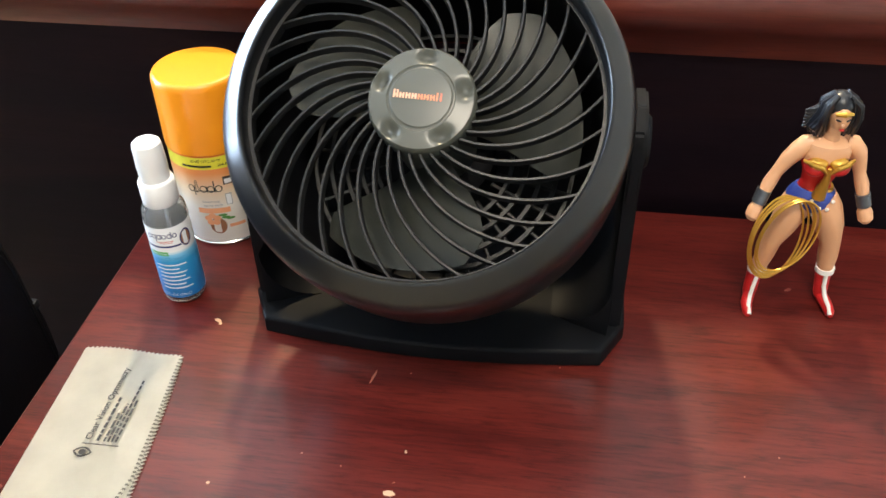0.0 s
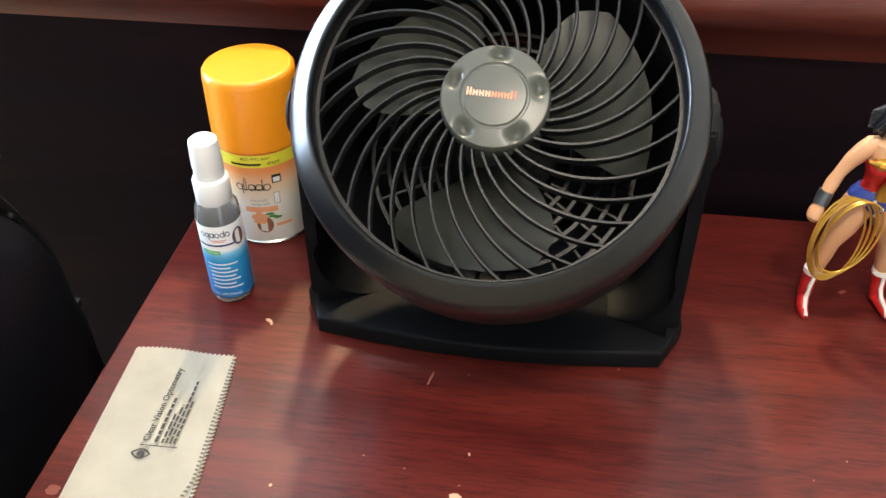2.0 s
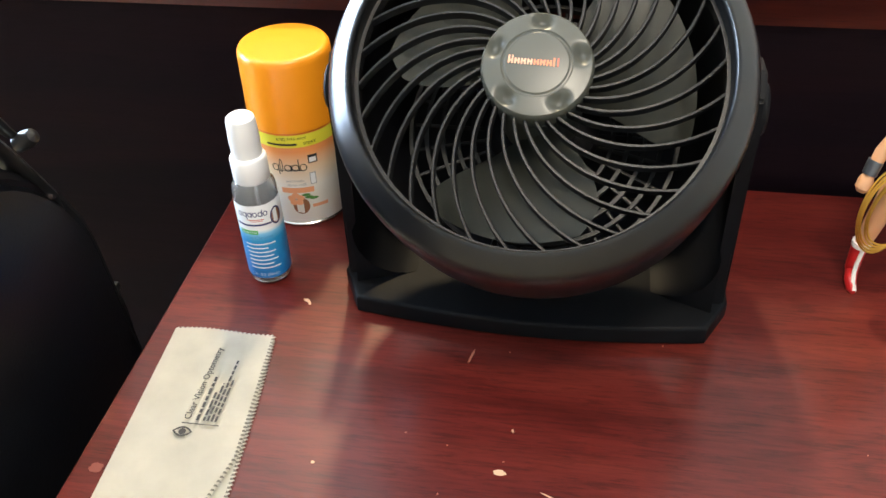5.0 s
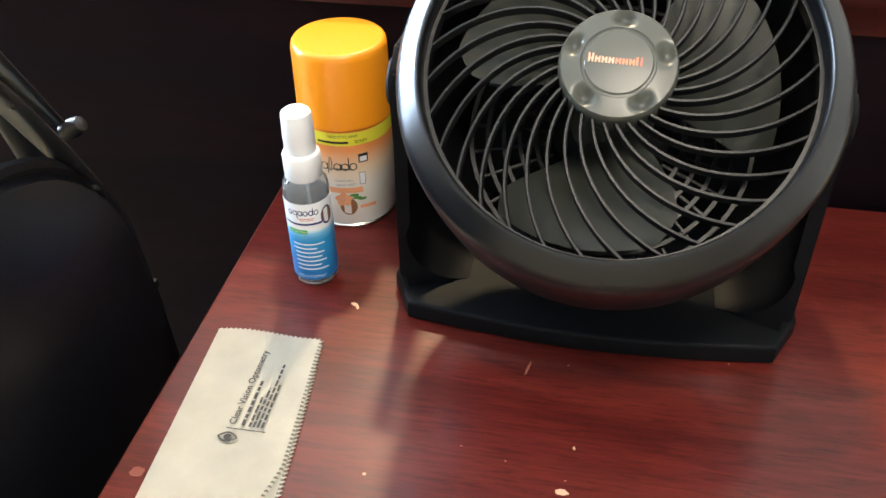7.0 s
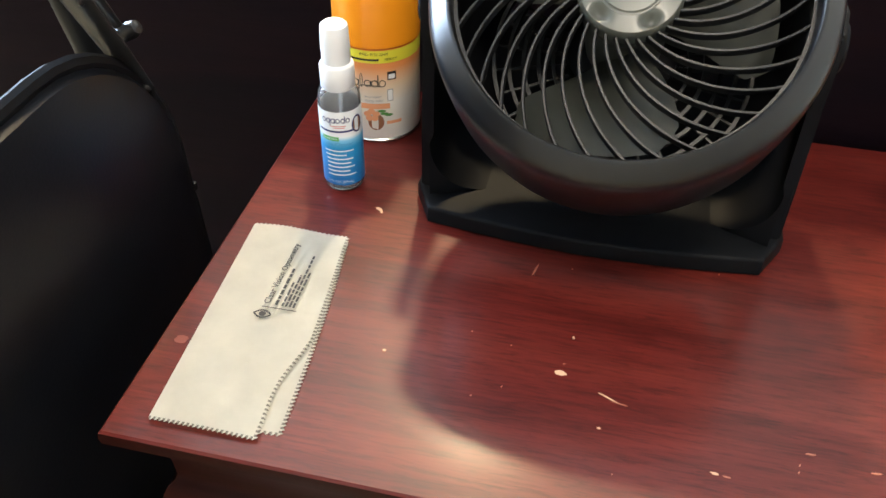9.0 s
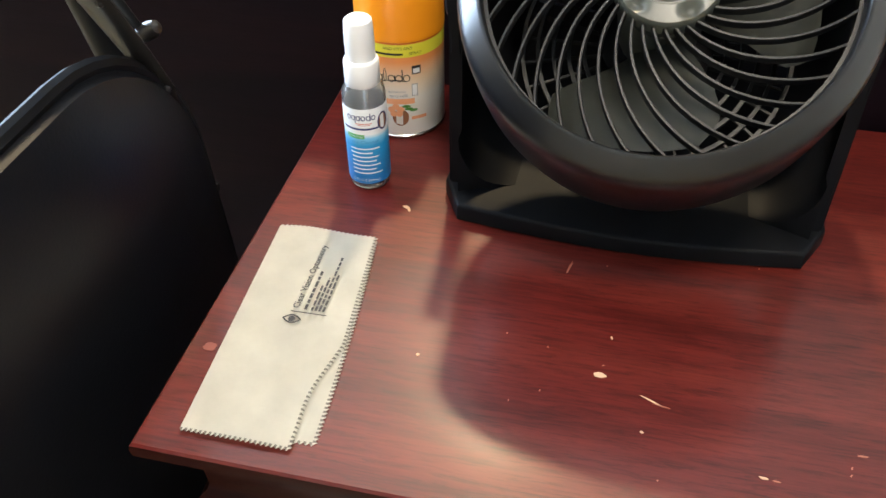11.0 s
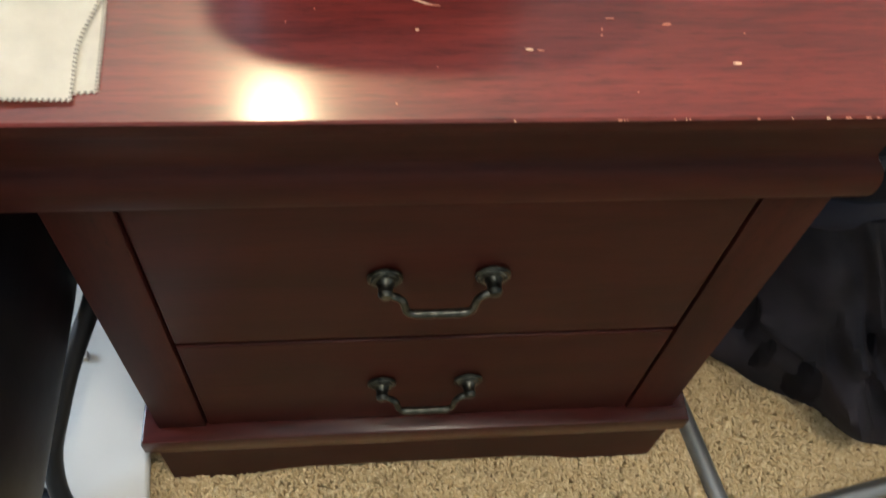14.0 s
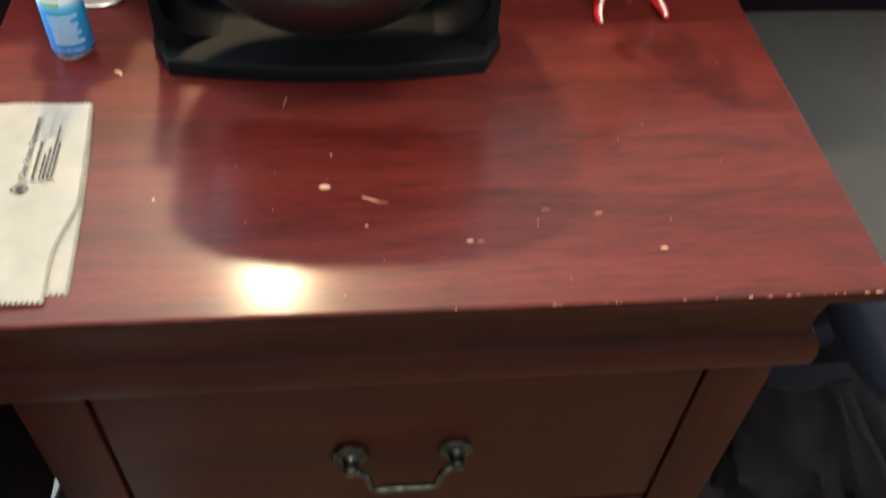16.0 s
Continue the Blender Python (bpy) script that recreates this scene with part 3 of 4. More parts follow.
def wrap_ring(bm, r, a0, x, z, rx, rz, t, n=18, mat=0, span=(0, 360)):
    """A thin oval stroke on an upright cylinder, whole or in part."""
    angs = [radians(span[0] + (span[1] - span[0]) * i / n) for i in range(n + 1)]
    pts = [(x + rx * math.cos(a), rz * math.sin(a)) for a in angs] + [(x + (rx - t) * math.cos(a), (rz - t) * math.sin(a)) for a in angs]
    add_mesh(bm, on_cylinder(pts, r, a0, z), [(i, i + 1, n + 2 + i, n + 1 + i) for i in range(n)], mat)


INK_BLUE = material("label_navy", (0.02, 0.03, 0.14), 0.4)
LAB_WHITE = plastic("label_white", (0.80, 0.80, 0.80), 0.35, 0.01)
LAB_GREEN = material("label_green", (0.10, 0.42, 0.12), 0.4)
LAB_RED = material("label_red", (0.62, 0.10, 0.08), 0.4)
LAB_BROWN = material("label_brown", (0.26, 0.11, 0.05), 0.4)
LAB_LEAF = material("label_leaf", (0.08, 0.25, 0.05), 0.4)
LAB_BLACK = material("label_black", (0.015, 0.015, 0.015), 0.4)
LAB_PALE = material("label_pale", (0.74, 0.80, 0.86), 0.4)
LAB_PEACH = material("label_peach", (0.80, 0.36, 0.18), 0.4)
LAB_YELLOW = material("label_yellow", (0.72, 0.66, 0.05), 0.4)
BLUE_LABEL = material("label_blue", (0.02, 0.22, 0.60), 0.35)
_z = nodes(BLUE_LABEL)[0].new("ShaderNodeSeparateXYZ")
nodes(BLUE_LABEL)[1].new(coords(BLUE_LABEL, (1, 1, 1)), _z.inputs[0])
_r = nodes(BLUE_LABEL)[0].new("ShaderNodeMapRange")
_r.inputs["From Min"].default_value, _r.inputs["From Max"].default_value = 0.008 * U, 0.062 * U
nodes(BLUE_LABEL)[1].new(_z.outputs["Z"], _r.inputs["Value"])
to(BLUE_LABEL, "Base Color", ramp(BLUE_LABEL, _r.outputs["Result"], [(0.0, (0.008, 0.17, 0.50)), (0.62, (0.02, 0.29, 0.62)), (0.74, (0.20, 0.55, 0.80)), (0.80, (0.80, 0.82, 0.84))]))
CAN_LABEL = material("can_label", (0.8, 0.7, 0.6), 0.28)
_z = nodes(CAN_LABEL)[0].new("ShaderNodeSeparateXYZ")
nodes(CAN_LABEL)[1].new(coords(CAN_LABEL, (1, 1, 1)), _z.inputs[0])
_r = nodes(CAN_LABEL)[0].new("ShaderNodeMapRange")
_r.inputs["From Min"].default_value, _r.inputs["From Max"].default_value = 0.004 * U, 0.088 * U
nodes(CAN_LABEL)[1].new(_z.outputs["Z"], _r.inputs["Value"])
to(CAN_LABEL, "Base Color", ramp(CAN_LABEL, _r.outputs["Result"], [(0.0, (0.82, 0.80, 0.74)), (0.42, (0.82, 0.78, 0.70)), (0.62, (0.80, 0.60, 0.40)), (0.80, (0.76, 0.28, 0.09)), (1.0, (0.72, 0.17, 0.03))]))

FRONT = radians(-82)
bottle = thing("spray_bottle", pose(0.0652, 0.2715, H, 0, 0, 0) @ Matrix.Scale(1.02, 4), "small clear spray bottle with blue and white label", "bottle")
body = [(0.0003, 0.0012), (0.012, 0.0006), (0.0148, 0.002), (0.0158, 0.006), (0.0158, 0.077), (0.0150, 0.082), (0.0125, 0.0862), (0.0105, 0.088), (0.0105, 0.091)]
inner = [(r - 0.0011 if r > 0.002 else r, z + 0.001) for r, z in reversed(body[1:])]
part("body", lathe(bmesh.new(), body + inner, 40), CLEAR, bottle, "clear plastic bottle body")
lab = part("label", lathe(bmesh.new(), [(0.01590, 0.0075), (0.01596, 0.0078), (0.01596, 0.0722), (0.01590, 0.0725)], 48), BLUE_LABEL, bottle, "blue and white paper label")
bm = bmesh.new()
R = 0.01602
for i in range(6):
    x = -0.0100 + 0.0037 * i
    wrap_ring(bm, R, FRONT, x, 0.0652, 0.0017, 0.0021, 0.0007)
    if i in (1, 2, 4):
        wrap_bars(bm, R, FRONT, [(x + 0.0011, x + 0.0018, 0.0612 if i == 1 else 0.0632, 0.0672 if i < 4 else 0.0690)], 0)
wrap_bars(bm, R, FRONT, [(-0.005, 0.007, 0.0603, 0.0609), (-0.003, 0.006, 0.0590, 0.0595)], 3)
wrap_bars(bm, R, FRONT, [(-0.0160, 0.0120, 0.0552, 0.0568)], 0)
wrap_bars(bm, R, FRONT, [(-0.0130, 0.0010, 0.0478, 0.0514)], 1)
wrap_text(bm, "Streak Free", 0.0026, R + 0.00008, FRONT, 0.0496, -0.006, 0, 2)
wrap_text(bm, "Lens Cleaner", 0.0044, R, FRONT, 0.0447, 0.0, 0, 4)
wrap_blob(bm, R, FRONT, 0.0165, 0.060, 0.0040, 0.0064, mat=5)
wrap_ring(bm, R + 0.00005, FRONT, 0.0165, 0.060, 0.0050, 0.0074, 0.0011)
for i, (a, b) in enumerate(((-0.011, 0.012), (-0.011, 0.006), (-0.010, 0.011), (-0.010, 0.009), (-0.010, 0.012), (-0.010, 0.008), (-0.010, 0.013))):
    wrap_bars(bm, R, FRONT, [(a, b, 0.0382 - 0.0036 * i, 0.0394 - 0.0036 * i)], 2)
wrap_text(bm, "2 FL OZ (59mL)", 0.0032, R, FRONT, 0.0106, 0.0, 0, 2)
part("print", bm, [INK_BLUE, LAB_GREEN, LAB_PALE, LAB_RED, material("label_mid_blue", (0.05, 0.28, 0.55), 0.4), LAB_BROWN], lab, smooth=False)
cap = [(0.0122, 0.0865), (0.0126, 0.0872), (0.0126, 0.1035), (0.0118, 0.1052), (0.0104, 0.1060), (0.0103, 0.1140), (0.0106, 0.1155), (0.0100, 0.1310), (0.0095, 0.1338), (0.0078, 0.1352), (0.0003, 0.1354)]
part("pump_cap", lathe(bmesh.new(), cap, 40), WHITE, bottle, "ribbed white pump cap")
part("dip_tube", tube(bmesh.new(), [(0, 0, 0.006), (0.001, 0.001, 0.088)], 0.0016, 8), LAB_PALE, bottle)

can = thing("spray_can", pose(0.0678, 0.3640, H), "air freshener refill can with orange cap and fruit label", "spray can")
part("body", lathe(bmesh.new(), [(0.0003, 0.002), (0.032, 0.001), (0.0350, 0.0005), (0.0358, 0.0016), (0.0358, 0.0030), (0.0348, 0.0038), (0.0348, 0.0040)], 56), CHROME, can, "steel bottom rim")
clab = part("label", lathe(bmesh.new(), [(0.0348, 0.004), (0.0350, 0.0045), (0.0350, 0.0840), (0.0345, 0.0880)], 56), CAN_LABEL, can, "white to orange printed label")
part("cap", lathe(bmesh.new(), [(0.0350, 0.0880), (0.0357, 0.0885), (0.0357, 0.0930), (0.0349, 0.1405), (0.0345, 0.1440), (0.0330, 0.1462), (0.0312, 0.1468), (0.0295, 0.1464), (0.0290, 0.1464), (0.0003, 0.1466)], 56), ORANGE, can, "glossy orange plastic cap")
CF = radians(-62)
CZ = 0.009
RC = 0.03512
bm = bmesh.new()
wrap_bars(bm, RC, CF, [(-0.050, 0.050, 0.0665, 0.0775)], 0)
wrap_text(bm, "AND FITS ANY", 0.0036, RC + 0.0001, CF, 0.0742, -0.010, 0, 1)
wrap_text(bm, "SPRAY", 0.0036, RC + 0.0001, CF, 0.0695, 0.004, 0, 1)
wrap_bars(bm, RC + 0.0001, CF, [(-0.030, -0.006, 0.0686, 0.0704)], 1)
for x, stem in ((-0.0262, -1), (-0.0160, 1), (-0.0100, 1), (-0.0038, 0)):
    wrap_ring(bm, RC, CF, x, 0.0482, 0.0030, 0.0033, 0.0008, mat=1)
    if stem:
        wrap_bars(bm, RC, CF, [(x + 0.0024, x + 0.0032, 0.0420 if stem < 0 else 0.0452, 0.0510 if x < -0.012 else 0.0560)], 1)
wrap_ring(bm, RC, CF, -0.0212, 0.0505, 0.0014, 0.0062, 0.0007, mat=1)
wrap_ring(bm, RC, CF, -0.0140, 0.0440, 0.0110, 0.0030, 0.0008, mat=1, span=(20, 160))
wrap_text(bm, "automatic", 0.0036, RC, CF, 0.0360, -0.012, 0, 2)
wrap_text(bm, "spray refill", 0.0036, RC, CF, 0.0322, -0.011, 0, 2)
wrap_bars(bm, RC, CF, [(0.0005, 0.0080, 0.0510, 0.0585)], 1)
wrap_bars(bm, RC + 0.0001, CF, [(0.0015, 0.0070, 0.0520, 0.0562)], 5)
wrap_bars(bm, RC, CF, [(0.0000, 0.0050, 0.0315, 0.0425)], 2)
wrap_bars(bm, RC + 0.0001, CF, [(0.0006, 0.0044, 0.0322, 0.0418)], 5)
wrap_bars(bm, RC, CF, [(-0.024, 0.002, 0.0245, 0.0295)], 3)
wrap_blob(bm, RC, CF, -0.0100, 0.0120, 0.0068, 0.0080, mat=4)
for i in range(5):
    a = radians(72 * i + 20)
    wrap_blob(bm, RC + 0.0001, CF, -0.0135 + 0.0038 * math.cos(a), 0.0185 + 0.0036 * math.sin(a), 0.0032, 0.0028, 10, 3)
for i, (x, z) in enumerate(((-0.003, 0.020), (0.001, 0.0185), (-0.005, 0.0225))):
    wrap_blob(bm, RC + 0.00015, CF, x, z, 0.0036, 0.0013, 10, 6)
wrap_bars(bm, RC, CF, [(-0.001, 0.012, 0.0095, 0.0125)], 3)
bmesh.ops.translate(bm, vec=(0, 0, CZ), verts=bm.verts[:])
part("print", bm, [LAB_YELLOW, LAB_BLACK, material("label_grey", (0.35, 0.34, 0.34), 0.4), LAB_PEACH, LAB_BROWN, LAB_WHITE, LAB_LEAF], clab, smooth=False)

# folded lens cloth: two layers with pinked edges
cloth = thing("cleaning_cloth", pose(0, 0, H), "folded cream microfibre lens cloth with pinked edges and black print", "cloth")


def pinked(a, b, step=0.0032, depth=0.0016):
    a, b = Vector(a), Vector(b)
    n = max(2, round((b - a).length / step))
    nrm = Vector((-(b - a).y, (b - a).x)).normalized()
    out = []
    for i in range(n):
        out += [a.lerp(b, i / n), a.lerp(b, (i + 0.5) / n) + nrm * depth]
    return out


def sheet(name, corners, z, wave, mats, bow):
    """A draped layer: an outline with toothed edges, filled as a fan of strips."""
    tl, tr, br, bl = [Vector(c) for c in corners]
    n, k = 44, 116
    bm = bmesh.new()
    rows = []
    for j in range(k + 1):
        f = j / k
        left, right = tl.lerp(bl, f), tr.lerp(br, f)
        row = []
        for i in range(n + 1):
            g = i / n
            p = left.lerp(right, g) + Vector((bow(f) * g * g, 0))
            if i == n:
                p = p + Vector((0.0014 * (1 if j % 2 else -0.3), 0))
            if j == 0:
                p = p + Vector((0, (0.0012 if i % 2 else -0.0004) + 0.0012 * math.sin(g * 6)))
            if j == k:
                p = p + Vector((0, (-0.0012 if i % 2 else 0.0004)))
            row.append((p.x, p.y, z + wave(g, f)))
        rows.append(row)
    grid_faces(bm, rows, False)
    bm.faces.ensure_lookup_table()
    # Every other edge square is dark: painted notch shade plus the dark rim.
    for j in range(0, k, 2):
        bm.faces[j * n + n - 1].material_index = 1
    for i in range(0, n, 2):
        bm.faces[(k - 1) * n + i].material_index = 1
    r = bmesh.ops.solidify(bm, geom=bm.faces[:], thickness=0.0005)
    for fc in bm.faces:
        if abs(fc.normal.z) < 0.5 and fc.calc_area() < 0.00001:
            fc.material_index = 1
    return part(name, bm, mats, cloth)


def edge_bow(f):
    """The free edge follows the fold below it, then swings inward near the end."""
    if f < 0.56:
        return 0.0080 * f / 0.56
    g = (f - 0.56) / 0.44
    return 0.0080 * (1 - g) ** 2 - 0.0022 * math.sin(math.pi * g) + 0.0006 * math.sin(3 * math.pi * g)


sheet("lower_layer", ((0.0195, 0.1975), (0.0905, 0.1995), (0.1055, 0.0225), (0.0285, 0.0190)), 0.0010, lambda g, f: 0.0004 * math.sin(7 * f + 4 * g), [CLOTH, CLOTH_EDGE_SHADE], lambda f: 0.0022 * math.sin(math.pi * f))
upper = sheet("upper_layer", ((0.0172, 0.2005), (0.0905, 0.2020), (0.0930, 0.0150), (0.0255, 0.0150)), 0.0024, lambda g, f: 0.0008 * math.sin(5 * f + 1) * g + 0.0010 * (1 - (2 * g - 0.9) ** 2) + 0.0022 * g ** 3 * max(0, math.sin(4.6 * f - 1.7)), [CLOTH, CLOTH_EDGE_SHADE], edge_bow)
bm = bmesh.new()
TXT = Matrix.Translation((0.0618, 0.1530, 0)) @ Matrix.Rotation(radians(91), 4, "Z")


def put_text(body, size, x, y):
    vs, fs = letters(body, size, 0.00010)
    half = max(v.x for v in vs)
    add_mesh(bm, [TXT @ Vector((v.x + half + x, v.y + y, 0.0050)) for v in vs], fs)


put_text("Clear Vision Optometry", 0.0064, -0.033, 0.0035)
for y, x1, h in ((-0.0040, 0.005, 0.0019), (-0.0082, -0.008, 0.0015), (-0.0108, -0.001, 0.0015), (-0.0134, 0.020, 0.0015), (-0.0160, 0.004, 0.0015)):
    x = -0.033
    while x < x1:
        w = rng.uniform(0.003, 0.007)
        box_pts = [(x, y), (min(x + w, x1), y), (min(x + w, x1), y + h), (x, y + h)]
        add_mesh(bm, [TXT @ Vector((*p, 0.0050)) for p in box_pts], [(0, 1, 2, 3)])
        x += w + 0.0012
add_mesh(bm, [TXT @ Vector((*p, 0.0050)) for p in ((-0.0362, -0.0185), (-0.0354, -0.0185), (-0.0354, 0.006), (-0.0362, 0.006))], [(0, 1, 2, 3)])
# the eye emblem: two lids and a pupil
lid = [(0.0065 * u, 0.0040 * (1 - u * u)) for u in [k / 8 - 1 for k in range(17)]]
outer = [(x, y) for x, y in lid] + [(x, -y) for x, y in reversed(lid[1:-1])]
ring_in = [(x * 0.78, y * 0.66) for x, y in outer]
EYE = TXT @ Matrix.Translation((-0.0425, 0.0030, 0.0050)) @ Matrix.Rotation(radians(90), 4, "Z")
no = len(outer)
add_mesh(bm, [EYE @ Vector((*p, 0)) for p in outer + ring_in], [(i, (i + 1) % no, no + (i + 1) % no, no + i) for i in range(no)])
add_mesh(bm, [EYE @ Vector((0.0024 * math.cos(2 * math.pi * i / 16), 0.0024 * math.sin(2 * math.pi * i / 16), 0)) for i in range(16)], [tuple(range(16))])
part("print", bm, INK, upper, "black printed lettering", smooth=False)

# figurine, one mesh
FIG = [material("figure_skin", (0.66, 0.35, 0.19), 0.42), material("figure_red", (0.55, 0.02, 0.02), 0.3), material("figure_gold", (0.62, 0.36, 0.06), 0.28, 0.7),
       material("figure_blue", (0.03, 0.06, 0.32), 0.35), material("figure_hair", (0.008, 0.009, 0.013), 0.35), material("figure_white", (0.80, 0.77, 0.72), 0.35), material("figure_grey", (0.12, 0.13, 0.15), 0.3, 0.6)]
bm = bmesh.new()


def limb(points, radii, mat, flat=1.0, n=14):
    tube(bm, points, radii, n, mat, flat)


def ball(p, r, mat, sx=1, sy=1, sz=1):
    rr = bmesh.ops.create_uvsphere(bm, u_segments=16, v_segments=10, radius=r, matrix=Matrix.LocRotScale(p, None, (sx, sy, sz)))
    for f in {f for v in rr["verts"] for f in v.link_faces}:
        f.material_index = mat


# legs: picture-left foot at -x
limb([(-0.0270, 0.004, 0.0290), (-0.0230, 0.004, 0.046), (-0.0205, 0.003, 0.060), (-0.0150, 0.002, 0.076), (-0.0095, 0.002, 0.092), (-0.0065, 0.003, 0.101)], [0.0058, 0.0076, 0.0080, 0.0108, 0.0122, 0.0110], 0)
limb([(0.0275, 0.004, 0.0290), (0.0270, 0.004, 0.044), (0.0255, 0.003, 0.058), (0.0205, 0.002, 0.075), (0.0145, 0.002, 0.091), (0.0095, 0.003, 0.101)], [0.0060, 0.0080, 0.0082, 0.0112, 0.0124, 0.0110], 0)
for s, ax, tx in ((-1, -0.0268, -0.0335), (1, 0.0278, 0.0310)):
    limb([(ax, 0.005, 0.0300), (ax + (tx - ax) * 0.2, 0.005, 0.018), (ax + (tx - ax) * 0.35, 0.004, 0.007), (ax + (tx - ax) * 0.4, 0.003, 0.002)], [0.0068, 0.0060, 0.0058, 0.0046], 1)
    limb([(ax + (tx - ax) * 0.3, 0.004, 0.0050), (tx, -0.008, 0.0042), (tx + s * 0.001, -0.017, 0.0030), (tx + s * 0.001, -0.021, 0.0024)], [0.0050, 0.0048, 0.0040, 0.0018], 1)
    limb([(ax, 0.004, 0.0285), (ax, 0.004, 0.0325)], [0.0078, 0.0076], 5)
    limb([(ax, -0.0020, 0.0300), (ax + (tx - ax) * 0.25, -0.0016, 0.016), (ax + (tx - ax) * 0.6, -0.0055, 0.0095), (tx, -0.0145, 0.0066), (tx, -0.021, 0.0036)], [0.0018] * 5, 5, n=8)
# hips, waist, chest: wide in x, shallow in y
def trunk(points, radii, mat):
    limb(points, [q * 0.68 for q in radii], mat, 1.47, 20)


trunk([(0.0005, 0.003, 0.087), (0.001, 0.003, 0.092), (0.0015, 0.003, 0.098), (0.0015, 0.003, 0.104), (0.002, 0.003, 0.110)], [0.0060, 0.0150, 0.0195, 0.0190, 0.0145], 3)
for x, z in ((-0.010, 0.103), (0.004, 0.098), (0.013, 0.104), (-0.003, 0.105), (0.0, 0.093), (0.010, 0.097)):
    ball((x + 0.001, -0.0098, z), 0.0016, 5, 1, 0.4, 1)
trunk([(0.002, 0.003, 0.106), (0.002, 0.003, 0.114), (0.003, 0.002, 0.122), (0.0035, 0.001, 0.132), (0.004, 0.001, 0.1385)], [0.0146, 0.0112, 0.0128, 0.0168, 0.0172], 1)
for s in (-1, 1):
    ball((0.0035 + s * 0.0082, -0.0085, 0.1335), 0.0084, 1, 1, 0.85, 0.85)
    limb([(0.0035, -0.0140, 0.1300), (0.0035 + s * 0.006, -0.0160, 0.1372), (0.0035 + s * 0.0125, -0.0150, 0.1392), (0.0035 + s * 0.0180, -0.0090, 0.1390)], [0.0012, 0.0022, 0.0020, 0.0012], 2, n=8)
limb([(0.0025, -0.0085, 0.108), (0.0030, -0.0100, 0.116), (0.0035, -0.0122, 0.124), (0.0035, -0.0150, 0.136)], [0.0052, 0.0044, 0.0030, 0.0016], 2, n=10)
for s in (-1, 1):
    ball((0.0035 + s * 0.0076, -0.0098, 0.1368), 0.0072, 2, 1.05, 0.85, 0.62)
trunk([(0.002, 0.003, 0.1062), (0.002, 0.003, 0.1105)], [0.0158, 0.0142], 2)
trunk([(0.004, 0.001, 0.136), (0.0042, 0.001, 0.143), (0.0043, 0.001, 0.1485), (0.0046, 0.001, 0.152)], [0.0172, 0.0178, 0.0158, 0.0080], 0)
limb([(0.0046, 0.001, 0.149), (0.0048, 0.0, 0.157), (0.005, -0.001, 0.165)], [0.0064, 0.0052, 0.0052], 0)
# arms
limb([(-0.0060, 0.002, 0.1480), (-0.0110, 0.002, 0.1462), (-0.0165, 0.002, 0.1405), (-0.0225, 0.003, 0.132), (-0.0280, 0.003, 0.122), (-0.0325, 0.001, 0.114), (-0.0385, -0.003, 0.100)], [0.0050, 0.0068, 0.0068, 0.0058, 0.0045, 0.0053, 0.0036], 0)
limb([(0.0160, 0.002, 0.1480), (0.0215, 0.002, 0.1460), (0.0268, 0.002, 0.1395), (0.0300, 0.003, 0.131), (0.0332, 0.003, 0.120), (0.0362, 0.001, 0.112), (0.0402, -0.003, 0.097)], [0.0050, 0.0068, 0.0068, 0.0058, 0.0045, 0.0053, 0.0036], 0)
for a, b in (((-0.0355, -0.0005, 0.1085), (-0.0390, -0.003, 0.0985)), ((0.0378, -0.001, 0.1055), (0.0405, -0.003, 0.0960))):
    limb([a, b], [0.0057, 0.0054], 6)
    d = (Vector(b) - Vector(a)).normalized()
    limb([Vector(b), Vector(b) + d * 0.005, Vector(b) + d * 0.011, Vector(b) + d * 0.014], [0.0040, 0.0058, 0.0056, 0.0030], 0)
# head and hair
ball((0.0055, -0.0040, 0.1710), 0.0088, 0, 0.82, 0.95, 1.15)
ball((0.0055, -0.0122, 0.1685), 0.0016, 0, 0.7, 0.8, 1.2)
limb([(0.0040, -0.0118, 0.1650), (0.0070, -0.0118, 0.1650)], [0.0009, 0.0009], 1, n=6)
for s in (-1, 1):
    limb([(0.0055 + s * 0.0018, -0.0120, 0.1718), (0.0055 + s * 0.0050, -0.0104, 0.1722)], [0.0008, 0.0006], 4, n=6)
limb([(-0.0005, -0.0102, 0.1762), (0.0055, -0.0126, 0.1772), (0.0115, -0.0102, 0.1762)], [0.0011, 0.0021, 0.0011], 2, n=8)
ball((0.0056, 0.0015, 0.1774), 0.0102, 4, 1.0, 1.05, 0.95)
for i in range(44):
    s = 1 if i % 2 else -1
    q = rng.random()
    px, py = 0.0055 + s * (0.0085 + 0.0035 * rng.random()), -0.006 + 0.013 * q
    limb([(0.0055 + s * 0.004, py * 0.6, 0.186), (px, py, 0.179), (px + s * rng.uniform(0, 0.003), py, 0.170), (px + s * rng.uniform(-0.002, 0.005) - 0.002, py + 0.002, 0.161), (px + s * rng.uniform(-0.003, 0.004) - 0.002, py + 0.003, 0.1545)], [0.0016, 0.0026, 0.0028, 0.0026, 0.0008], 4, n=7)
for i in range(6):
    limb([(-0.003, 0.003, 0.176 - 0.002 * i), (-0.010, 0.004, 0.172 - 0.002 * i), (-0.0165, 0.005, 0.171 - 0.0025 * i)], [0.004, 0.0030, 0.0008], 4, n=8)
